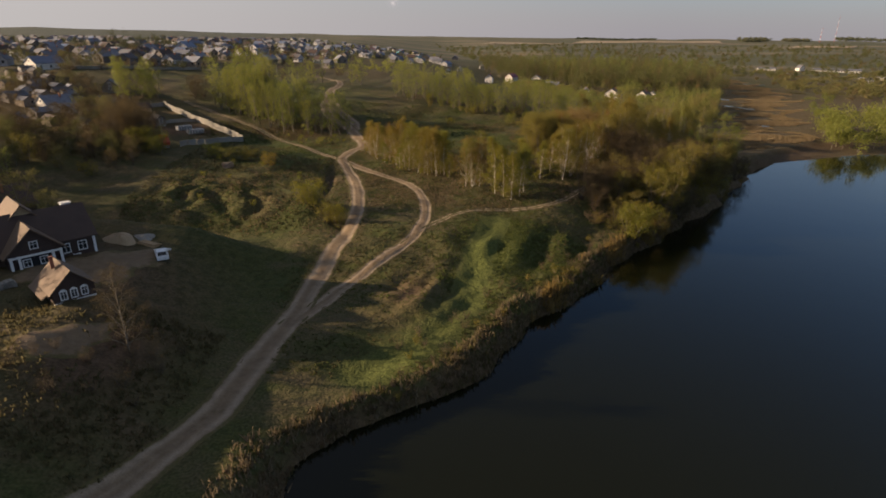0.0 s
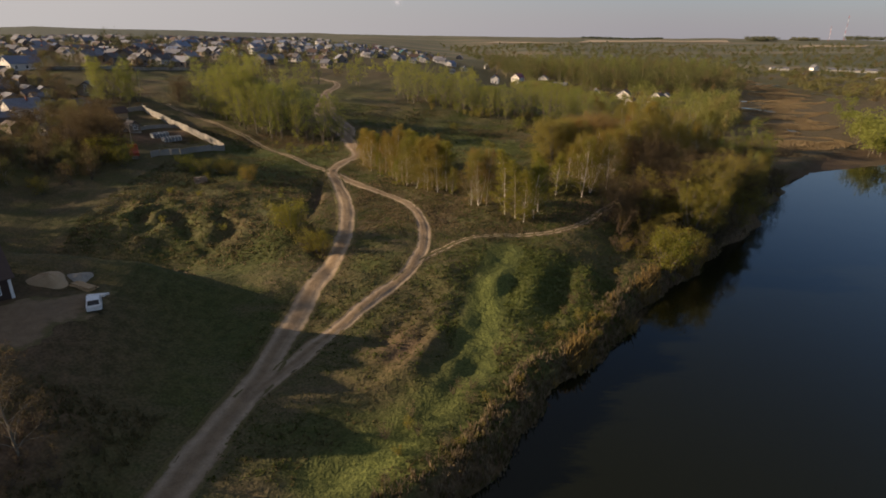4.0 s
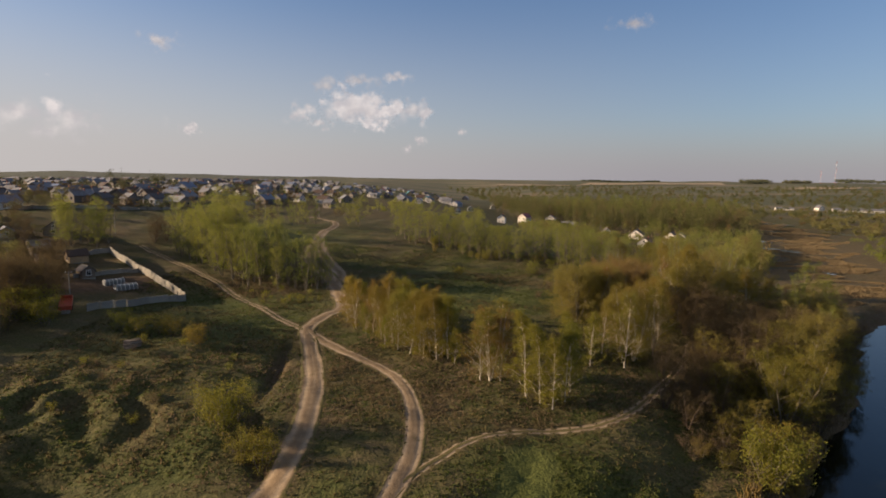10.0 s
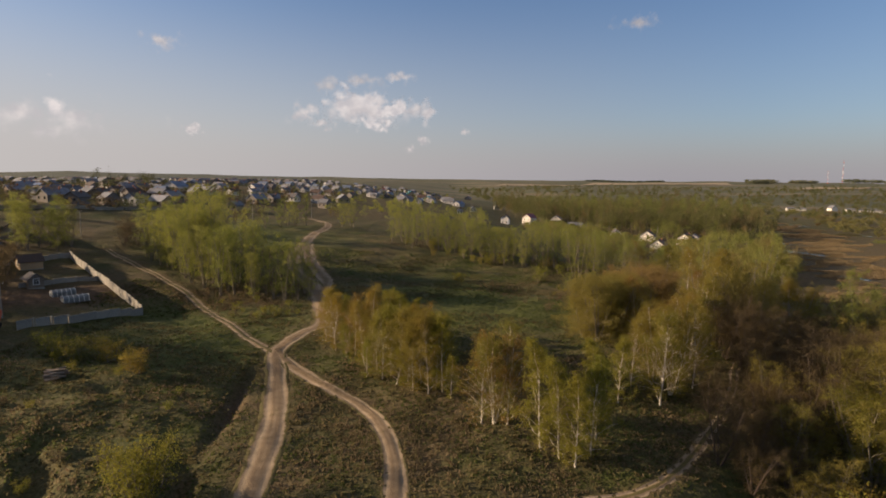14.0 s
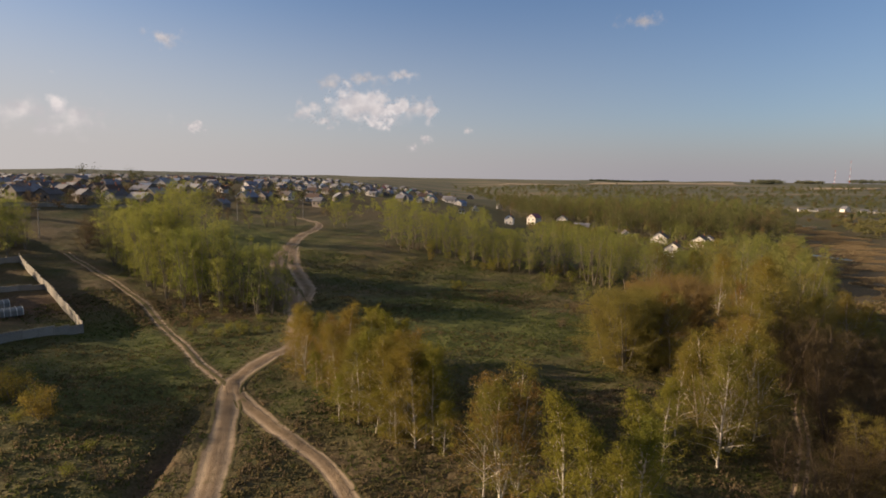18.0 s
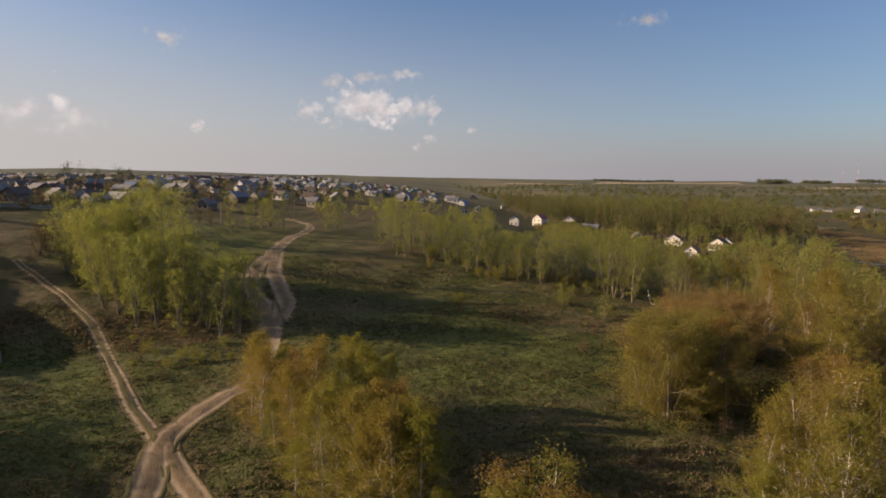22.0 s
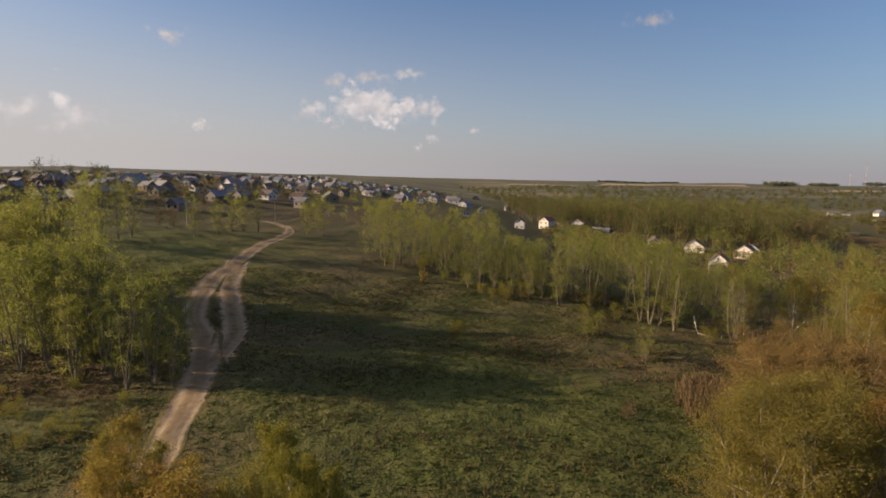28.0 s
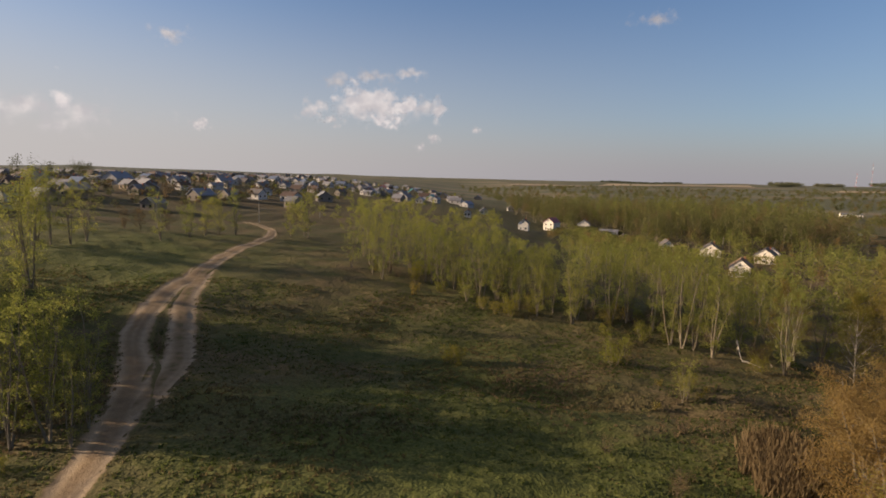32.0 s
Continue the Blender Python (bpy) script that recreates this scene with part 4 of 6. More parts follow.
def far_wood(name, corners, count, tall, wide, leaf, seed, label, per=60):
    """A wood too far off to count: trunks and loose crowns in one mesh each."""
    rng = np.random.default_rng(seed)
    uv = rng.random((count, 2))
    c = np.array(corners, float)
    p = (c[0] * (1 - uv[:, :1]) + c[1] * uv[:, :1]) * (1 - uv[:, 1:]) + (c[3] * (1 - uv[:, :1]) + c[2] * uv[:, :1]) * uv[:, 1:]
    p = p[reed_distance(p[:, 0], p[:, 1]) > np.interp(p[:, 1], (220, 300, 600), (20, 26, 30))]
    # thinned and cut down to fit the view along the same sightlines
    free = np.array([sightline_room(x, y) for x, y in p])
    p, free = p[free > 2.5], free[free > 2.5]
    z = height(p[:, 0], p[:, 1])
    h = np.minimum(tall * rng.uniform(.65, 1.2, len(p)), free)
    lobes, k = 6, len(p)
    girth = wide * rng.uniform(.65, 1.25, (k, 1))
    up = rng.uniform(.28, .98, (k, lobes))
    out = girth * .5 * np.interp(up, (.25, .5, .8, 1), (.6, 1, .7, .15)) * rng.uniform(.15, .9, (k, lobes))
    turn = rng.uniform(0, 2 * np.pi, (k, lobes))
    heart = np.stack([p[:, :1] + out * np.cos(turn), p[:, 1:] + out * np.sin(turn), z[:, None] + h[:, None] * up], -1)
    which = rng.integers(0, lobes, (k, per))
    places = heart[np.arange(k)[:, None], which] + rng.normal(size=(k, per, 3)) * np.stack([girth * .15, girth * .15, h[:, None] * .09], -1)
    base = new(name)
    segs = [(np.array((x, y, q - .3)), np.array((x, y, q + k * .8)), .14, .05) for (x, y), q, k in zip(p, z, h)]
    part("trunks", tube_mesh("trunks", segs, GREY_BARK, 3), base)["kind"] = "stuff"
    part("crowns", leaf_mesh("crowns", places.reshape(-1, 3), wide * .95 / per ** .5, leaf, rng), base)["kind"] = "stuff"
    return tagged(base, label, "wood", kind="stuff")


WOOD_LEAF = leafy("grey_green_far_leaves", (0.094, 0.108, 0.041), (0.212, 0.190, 0.076), .5, grain=.09, c=(0.168, 0.126, 0.065))
MIXED_LEAF = leafy("mixed_spring_leaves", (0.164, 0.188, 0.052), (0.250, 0.224, 0.074), .5, grain=.1, c=(0.212, 0.152, 0.070))
# leaf colour for horizon woods, paled to carry the distance haze
HAZED_LEAF = leafy("haze_paled_ridge_leaves", (0.125, 0.136, 0.082), (0.170, 0.168, 0.104), .5)
DUSK_LEAF = leafy("dark_green_far_leaves", (0.064, 0.078, 0.044), (0.108, 0.110, 0.060), .35)
far_wood("far_wood", [(60, 300), (160, 280), (240, 470), (70, 480)], 330, 11, 6.5, MIXED_LEAF, 1, "spring wood of poplars round the cottages", 220)
far_wood("far_wood", [(95, 470), (250, 420), (330, 760), (80, 720)], 1100, 19, 8, WOOD_LEAF, 2, "dense mixed wood behind the cottages", 220)
far_wood("far_wood", [(130, 545), (290, 500), (340, 640), (120, 680)], 260, 22, 8, MIXED_LEAF, 12, "tall rusty wood behind the cottages", 200)
far_wood("far_wood", [(100, 250), (150, 262), (230, 420), (165, 330)], 220, 9, 6, MIXED_LEAF, 3, "willow wood on the flood plain", 220)
far_wood("far_wood", [(135, 236), (205, 252), (330, 430), (235, 400)], 70, 5.5, 7, LIME_LEAF, 17, "lone willow bushes on the flood plain", 200)
far_wood("far_wood", [(300, 300), (420, 300), (560, 620), (400, 520)], 220, 8, 8, WOOD_LEAF, 4, "willow thicket across the river", 110)
far_wood("far_wood", [(172, 218), (250, 226), (300, 330), (195, 262)], 70, 11, 10, LIME_LEAF, 14, "big lime-green willows on the far bank", 260)
far_wood("far_wood", [(330, 420), (430, 400), (640, 760), (380, 740)], 240, 6, 9, WOOD_LEAF, 20, "low willow scrub on the flood plain", 110)
far_wood("far_wood", [(100, 690), (640, 600), (1500, 1900), (60, 1900)], 1100, 9, 10, WOOD_LEAF, 5, "open woodland towards the horizon", 80)
far_wood("far_wood", [(-60, 340), (40, 300), (60, 480), (-20, 520)], 70, 7, 5, LIME_LEAF, 6, "poplars at the edge of the village", 140)
far_wood("far_wood", [(-560, 330), (-110, 300), (60, 980), (-640, 980)], 1600, 4.6, 4.5, DUSK_LEAF, 7, "garden trees among the village houses", 70)
far_wood("far_wood", [(-420, 300), (-110, 290), (-60, 560), (-420, 600)], 240, 4.5, 5, BROWN_TWIG, 16, "bare brown garden trees among the houses", 70)
far_wood("far_wood", [(-240, 466), (-200, 470), (-196, 498), (-236, 500)], 9, 14, 9, DUSK_LEAF, 21, "tall dark trees among the village houses", 260)
far_wood("far_wood", [(-110, 330), (-20, 480), (60, 980), (-280, 900)], 110, 4, 4, LIME_LEAF, 15, "garden trees among the village houses", 90)
far_wood("far_wood", [(1450, 2500), (1600, 2560), (1640, 2700), (1480, 2640)], 70, 17, 26, HAZED_LEAF, 9, "rounded copse on the horizon", 60)
far_wood("far_wood", [(1770, 2700), (1900, 2740), (1930, 2860), (1800, 2820)], 55, 14, 26, HAZED_LEAF, 18, "rounded copse on the horizon", 60)
far_wood("far_wood", [(2050, 2700), (2700, 2650), (2800, 2900), (2100, 2900)], 160, 16, 26, HAZED_LEAF, 19, "dark forest on the horizon ridge", 40)
far_wood("far_wood", [(880, 3150), (1250, 3000), (1300, 3100), (900, 3250)], 130, 5, 26, DUSK_LEAF, 10, "thin strip of forest on the horizon", 40)

# ---------------------------------------------------------------- houses
WHITE_WALL = plain("white_plaster", (0.74, 0.70, 0.63), (0.58, 0.55, 0.49), 0.8, 8, 0.9, per=.12)
GREY_WALL = plain("grey_boards", (0.185, 0.165, 0.150), (0.125, 0.112, 0.10), 0.8, 9, 0.9, per=.25)
LOG_WALL = plain("dark_stained_logs", (0.055, 0.030, 0.020), (0.035, 0.020, 0.014), 0.6, 6, 0.7, stretch=(1, 1, 6))
BEIGE_WALL = plain("beige_boards", (0.42, 0.30, 0.17), (0.33, 0.23, 0.13), 0.8, 9, 0.85)
BRICK_WALL = plain("red_brick_wall", (0.26, 0.10, 0.06), (0.20, 0.08, 0.05), 1.5, 14, 0.9)
ROOF_BROWN = plain("brown_metal_roof", (0.066, 0.040, 0.030), (0.050, 0.031, 0.024), 0.5, 12, 0.7)
ROOF_TAN = plain("tan_shingle_roof", (0.165, 0.108, 0.066), (0.125, 0.084, 0.053), 0.7, 14, 0.8)
ROOF_GREY = plain("weathered_slate_roof", (0.165, 0.172, 0.200), (0.105, 0.110, 0.128), 0.6, 8, 0.8, per=.3)
ROOF_BLUE = plain("blue_metal_roof", (0.115, 0.145, 0.215), (0.09, 0.115, 0.17), 0.4, 9, 0.4)
ROOF_TEAL = plain("teal_metal_roof", (0.04, 0.25, 0.27), (0.035, 0.2, 0.22), 0.4, 9, 0.4)
ROOF_RED = plain("red_metal_roof", (0.42, 0.055, 0.04), (0.34, 0.045, 0.035), 0.4, 9, 0.45)
ROOF_MAROON = plain("maroon_metal_roof", (0.20, 0.025, 0.055), (0.15, 0.02, 0.04), 0.4, 9, 0.45)
ROOF_DARK = plain("dark_shingle_roof", (0.100, 0.092, 0.096), (0.066, 0.060, 0.062), 0.6, 10, 0.85)
FRAME_WHITE = plain("white_window_paint", (0.78, 0.76, 0.71), (0.68, 0.66, 0.62), 2, 20, 0.6, relief=0)
CONCRETE = plain("pale_concrete", (0.28, 0.262, 0.225), (0.175, 0.165, 0.142), 0.5, 6, 0.95, per=.12)
OLD_WOOD = plain("grey_weathered_wood", (0.25, 0.20, 0.15), (0.15, 0.12, 0.09), 1.5, 14, 0.95, per=.2)
FRESH_WOOD = plain("sawn_timber", (0.45, 0.31, 0.16), (0.34, 0.23, 0.12), 1.5, 14, 0.85, per=.15)
SAND = plain("heaped_sand", (0.38, 0.28, 0.17), (0.30, 0.22, 0.13), 0.8, 12, 0.95)
TYRE = plain("black_rubber", (0.02, 0.02, 0.02), (0.03, 0.028, 0.026), 3, 20, 0.9)
CAR_PAINT = plain("white_car_paint", (0.66, 0.66, 0.64), (0.60, 0.60, 0.58), 1, 30, 0.3, relief=0)
TRAILER_RED = plain("faded_red_paint", (0.46, 0.085, 0.035), (0.36, 0.065, 0.03), 1.5, 12, 0.6)
FILM = plain("greenhouse_film", (0.16, 0.17, 0.165), (0.12, 0.13, 0.125), 0.8, 7, 0.4)
STEEL = plain("galvanised_steel", (0.45, 0.45, 0.44), (0.36, 0.36, 0.36), 2, 20, 0.45, .8)
MAST_RED = plain("red_mast_paint", (0.42, 0.07, 0.05), (0.36, 0.06, 0.05), 2, 9, 0.6)


def glass_material():
    m, n, l = nodes_of("window_glass")
    p = n["Principled BSDF"]
    p.inputs["Base Color"].default_value = (0.02, 0.024, 0.028, 1)
    p.inputs["Roughness"].default_value, p.inputs["IOR"].default_value = 0.05, 1.5
    l.new(bump(n, l, noise_node(n, l, 2.0, 2), 0.05, 0.02), p.inputs["Normal"])
    return m


GLASS = glass_material()


def boxes(name, rows, material, bevel=0.0):
    """One mesh of boxes: rows of centre and size, or of centre, size and a turn about z."""
    bm = bmesh.new()
    for (x, y, z), (sx, sy, sz), *turn in rows:
        m = Matrix.Translation((x, y, z)) @ Matrix.Rotation(turn[0] if turn else 0, 4, "Z") @ Matrix.Diagonal((sx, sy, sz, 1))
        bmesh.ops.create_cube(bm, size=1, matrix=m)
    if bevel:
        bmesh.ops.bevel(bm, geom=bm.edges[:], offset=bevel, segments=1, affect="EDGES")
    me = bpy.data.meshes.new(name)
    bm.to_mesh(me)
    bm.free()
    me.materials.append(material)
    return me


def prism(name, outline, y0, y1, material):
    """An outline in x and z, drawn out along y."""
    k = len(outline)
    co = [(x, y0, z) for x, z in outline] + [(x, y1, z) for x, z in outline]
    faces = [tuple(range(k)), tuple(range(2 * k - 1, k - 1, -1))] + [(i, i + k, (i + 1) % k + k, (i + 1) % k) for i in range(k)]
    return mesh_of(name, co, faces, material)


def gable_parts(w, l, eave, peak, wall, roof, over=.4, thick=.16, deep=.6):
    """Walls with two gables and a roof of two slabs; the ridge runs along y."""
    shell = prism("wall", [(-w / 2, -deep), (w / 2, -deep), (w / 2, eave), (0, eave + peak), (-w / 2, eave)], -l / 2, l / 2, wall)
    k = peak / (w / 2)
    e = w / 2 + over
    low = eave - over * k
    top = [(-e, low), (0, eave + peak), (e, low), (e, low + thick), (0, eave + peak + thick * 1.25), (-e, low + thick)]
    cap = prism("roof", top, -l / 2 - over, l / 2 + over, roof)
    return shell, cap


def window_part(parent, x, y, z, w, h, side, panes=2):
    """A window on a wall: side 'f' front, 'b' back, 'l' and 'r' the long walls; frame, glass and bars."""
    turn = {"f": 0, "r": math.pi / 2, "b": math.pi, "l": -math.pi / 2}[side]
    bars = [((0, 0, h / 2 + .06), (w + .24, .09, .12)), ((0, 0, -h / 2 - .06), (w + .24, .12, .12)), ((-w / 2 - .06, 0, 0), (.12, .09, h)), ((w / 2 + .06, 0, 0), (.12, .09, h))]
    bars += [((-w / 2 + w * (k + 1) / panes, -.01, 0), (.06, .07, h)) for k in range(panes - 1)]
    bars += [((0, -.012, h * .18), (w, .06, .05))]
    fr = part("window", boxes("window", bars, FRAME_WHITE), parent)
    fr.location, fr.rotation_euler = (x, y, z), (0, 0, turn)
    pane = part("pane", boxes("pane", [((0, .012, 0), (w, .05, h))], GLASS), fr)
    return fr


def house(name, x, y, turn, w, l, eave, peak, wall, roof, label, windows=2, side_windows=2, chimney=True, group="", loft=True, z=None, category="house"):
    base = new(name)
    zz = min(float(height(x + a, y + b)) for a in (-w / 3, w / 3) for b in (-l / 3, l / 3)) + .15 if z is None else z
    base.matrix_basis = pose(x, y, zz, 0, 0, turn)
    shell, cap = gable_parts(w, l, eave, peak, wall, roof)
    part("wall", shell, base)
    part("roof", cap, base)
    part("foundation", boxes("foundation", [((0, 0, -.35), (w + .12, l + .12, .9))], CONCRETE), base)
    storeys = max(1, int(eave / 2.7))
    wide, high = min(1.0, w / (windows * 2 + 1)), 1.25
    for s in range(storeys):
        zc = 1.5 + s * 2.7
        for k in range(windows):
            window_part(base, -w / 2 + w * (k + .5) / windows, -l / 2 - .01, zc, wide, high, "f")
        for k in range(side_windows):
            yy = -l / 2 + l * (k + .5) / side_windows
            window_part(base, -w / 2 - .01, yy, zc, wide, high, "l")
            window_part(base, w / 2 + .01, yy, zc, wide, high, "r")
    if loft and peak > 1.8:
        window_part(base, 0, -l / 2 - .01, eave + peak * .36, .8, .9, "f", 2)
    if chimney:
        part("chimney", boxes("chimney", [((w * .15, l * .12, eave + peak * .95), (.5, .5, 1.5)), ((w * .15, l * .12, eave + peak * .95 + .78), (.62, .62, .1))], BRICK_WALL), base)
    return tagged(base, label, category, group)


def quick_house(x, y, turn, w, l, eave, peak, wall, roof, label, group="village houses"):
    """A house far off: walls, roof, chimney and the windows of the near faces."""
    base = new("village_house")
    base.matrix_basis = pose(x, y, float(height(x, y)) + .1, 0, 0, turn)
    shell, cap = gable_parts(w, l, eave, peak, wall, roof, .45, .2, 2)
    part("wall", shell, base)
    part("roof", cap, base)
    for k in range(2):
        for side, wx, wy in (("f", -w / 4 + w * k / 2, -l / 2), ("l", -w / 2, -l / 4 + l * k / 2)):
            p = part("window", boxes("window", [((0, 0, 0), (1.1, .1, 1.2))], GLASS), base)
            p.location, p.rotation_euler = (wx, wy, eave * .55), (0, 0, 0 if side == "f" else math.pi / 2)
    part("chimney", boxes("chimney", [((w * .14, l * .15, eave + peak), (.55, .55, 1.3))], BRICK_WALL), base)
    return tagged(base, label, "house", group)


def lean(base, outline, y0, y1, material, name, turn=0.0, at=(0, 0, 0)):
    p = part(name, prism(name, outline, y0, y1, material), base)
    p.location, p.rotation_euler = at, (0, 0, turn)
    return p


# the dark log house on the river bank, with a cross gable over its porch
big = house("log_house", -60.4, 82.6, -45, 9.0, 19.0, 3.3, 3.9, LOG_WALL, ROOF_BROWN, "long dark-stained log house with white window frames and a brown roof", 2, 0, False, z=1.7)
for yy in (7.6, 5.3, -6.2, -8.4):
    window_part(big, 4.51, yy, 1.75, 1.05, 1.3, "r", 2)
PORCH = 1.0
lean(big, [(-3.4, -.5), (3.4, -.5), (3.4, 3.1), (0, 6.3), (-3.4, 3.1)], -6.6, 0, LOG_WALL, "porch_gable", math.pi / 2, (0, PORCH, 0))
lean(big, [(-4.0, 2.6), (0, 6.35), (4.0, 2.6), (4.0, 2.8), (0, 6.6), (-4.0, 2.8)], -7.1, 0, ROOF_TAN, "porch_roof", math.pi / 2, (0, PORCH, 0))
lean(big, [(-3.0, -.5), (3.0, -.5), (3.0, 5.2), (0, 8.4), (-3.0, 5.2)], -.4, 6.2, BEIGE_WALL, "rear_gable", math.pi / 2, (0, 1.6, 0))
lean(big, [(-3.6, 4.6), (0, 8.45), (3.6, 4.6), (3.6, 4.8), (0, 8.7), (-3.6, 4.8)], -.9, 6.6, ROOF_TAN, "rear_gable_roof", math.pi / 2, (0, 1.6, 0))
window_part(big, 6.63, PORCH, 4.0, .85, .95, "r", 2)
part("lintel", boxes("lintel", [((6.9, PORCH, 2.62), (.3, 6.6, .26))], FRAME_WHITE), big, "white-painted porch beam")
for yy in (PORCH - 1.2, PORCH + .9):
    window_part(big, 6.66, yy, 1.5, .85, 1.0, "r", 2)
# a flat dark sheet stands in for the shaded recess
part("porch_opening", boxes("porch_opening", [((6.62, PORCH, 1.25), (.06, 4.6, 2.3))], GLASS), big, "flat dark sheet standing in for the deep shade of the porch")
for yy in (PORCH - 3.1, PORCH - 2.1, PORCH + 2.1, PORCH + 3.1):
    part("porch_post", boxes("porch_post", [((6.9, yy, 1.3), (.32, .32, 2.7)), ((6.9, yy, 2.7), (.45, .45, .15))], FRAME_WHITE), big, "white-painted porch post")
for yy in (9.3, -9.3):
    part("corner_board", boxes("corner_board", [((4.53, yy, 1.5), (.1, .35, 3.4))], FRAME_WHITE), big)
part("chimney", boxes("chimney", [((-1.2, 7.8, 6.9), (.9, 1.3, 1.0)), ((-1.2, 7.8, 7.45), (1.1, 1.5, .15))], FRAME_WHITE), big, "whitewashed chimney")
part("basement_window", boxes("basement_window", [((4.54, 6.6, .35), (.08, 1.1, .45))], FRAME_WHITE), big)

bath = house("bath_house", -46.2, 70.2, 45, 4.9, 6.2, 2.1, 2.3, LOG_WALL, ROOF_TAN, "small log bath house with a tan roof and arched white windows", 0, 0, False, loft=False, z=1.6)
for xx in (-1.2, 0, 1.2):
    window_part(bath, xx, -3.11, 1.35, .62, 1.0, "f", 2)
    arch = part("window_arch", prism("window_arch", [(-.43 + .86 * k / 8, .26 * math.sin(math.pi * k / 8)) for k in range(9)], -.05, .05, FRAME_WHITE), bath)
    arch.location = (xx, -3.13, 1.94)
part("sill_board", boxes("sill_board", [((0, -3.22, .42), (4.9, .22, .16))], FRAME_WHITE), bath)
lean(bath, [(-3.5, 1.3), (-2.3, 2.1), (-2.3, 2.25), (-3.6, 1.42)], -2.8, 3.4, ROOF_TAN, "side_roof")
part("flue", boxes("flue", [((-.9, .6, 4.8), (.4, .4, 1.6)), ((-.9, .6, 5.6), (.55, .55, .12))], BRICK_WALL), bath, "brick flue with a cap")

neighbour = house("log_house", -80, 107, -40, 8, 11, 3.0, 3.2, LOG_WALL, ROOF_BROWN, "dark log house with a brown roof behind the yard", 2, 2, True)
# out of view beside the yard, added to cast its shadow
house("barn", -79, 70, -50, 9, 16, 3.6, 4.0, GREY_WALL, ROOF_GREY, "unseen grey board barn with a slate roof, added for its shadow", 0, 2, False, category="barn")

# the white cottages across the meadow
house("cottage", 136, 444, -12, 6.5, 9, 3.0, 2.8, WHITE_WALL, ROOF_DARK, "white gabled cottage with a dark roof among trees", 2, 1, True, "cottages")
house("cottage", 150, 424, -28, 9.5, 11, 3.2, 3.4, WHITE_WALL, ROOF_DARK, "white cottage with a wide gable and a dark roof", 3, 2, True, "cottages")
house("cottage", 131, 361, -32, 7.4, 9, 4.2, 3.0, WHITE_WALL, ROOF_TAN, "white cottage with a tan roof beside leafing trees", 2, 2, True, "cottages")
red_side = house("cottage", 165, 402, -36, 9.4, 11, 3.4, 3.4, WHITE_WALL, ROOF_DARK, "white cottage with a dark roof and a red brick side", 3, 2, True, "cottages")
part("brick_side", boxes("brick_side", [((4.78, .6, 1.4), (.12, 9.4, 2.7))], BRICK_WALL), red_side, "red brick side wall")
house("cottage", 92, 534, -34, 7.4, 12, 5.6, 3.0, WHITE_WALL, ROOF_MAROON, "two-storey white cottage with a maroon roof", 2, 2, True, "cottages", z=-3)
house("cottage", 119, 551, -20, 8.4, 9, 6.0, 2.8, WHITE_WALL, ROOF_GREY, "two-storey white cottage with many windows", 3, 2, True, "cottages")
house("cottage", 64, 479, -15, 5.8, 8, 4.4, 2.4, WHITE_WALL, ROOF_DARK, "small white cottage with a dark roof behind poplars", 2, 1, True, "cottages")
house("cottage", 128, 490, -15, 4.4, 6, 2.8, 2.0, WHITE_WALL, ROOF_DARK, "tiny white cottage in the wood", 1, 1, False, "cottages")
house("cottage", 126, 514, 60, 7, 12, 2.8, 2.4, GREY_WALL, ROOF_GREY, "long low grey cottage in the wood", 2, 2, False, "cottages")
house("cottage", 178, 418, -30, 6, 8, 2.8, 2.4, WHITE_WALL, ROOF_GREY, "white cottage with a slate roof near the flood plain", 2, 1, False, "cottages")

# the near edge of the village
hall = house("workshop", -169, 279, -30, 9, 13, 3.0, 2.8, WHITE_WALL, ROOF_BLUE, "white workshop with a blue metal roof", 3, 3, False, category="workshop")
house("village_house", -124, 206, -35, 8, 9.5, 2.8, 2.6, WHITE_WALL, ROOF_GREY, "white garden house with a slate roof", 2, 1, True, "garden houses")
house("shed", -134, 234, 40, 4, 6.6, 2.3, 1.2, BEIGE_WALL, ROOF_GREY, "beige board shed in the gardens", 1, 0, False, "garden sheds", False, category="shed")
house("shed", -122, 241, 20, 6, 8, 2.4, 2.2, OLD_WOOD, ROOF_GREY, "weathered wooden shed with a slate roof", 1, 0, False, "garden sheds", category="shed")
house("shed", -98, 212, -40, 4, 5, 2.2, 1.5, BEIGE_WALL, ROOF_BROWN, "small beige shed inside the garden wall", 1, 0, False, "garden sheds", False, category="shed")
house("shed", -110, 198, 30, 4, 6, 2.2, 1.4, OLD_WOOD, ROOF_GREY, "weathered wooden shed with a slate roof", 1, 0, False, "garden sheds", False, category="shed")
house("shed", -102, 182, -20, 3.4, 4.5, 2.1, 1.2, WHITE_WALL, ROOF_GREY, "small whitewashed shed in a garden", 1, 0, False, "garden sheds", False, category="shed")
house("shed", -92, 172, 15, 3.6, 5, 2.1, 1.3, GREY_WALL, ROOF_BROWN, "small grey shed in a garden", 1, 0, False, "garden sheds", False, category="shed")
house("shed", -118, 176, 25, 4, 5, 2.2, 1.4, OLD_WOOD, ROOF_DARK, "dark-roofed wooden shed in a garden", 1, 0, False, "garden sheds", False, category="shed")
house("shed", -86, 196, 48, 3, 4.4, 2.1, 1.1, OLD_WOOD, ROOF_DARK, "dark wooden shed beside the garden wall", 1, 0, False, "garden sheds", False, category="shed")



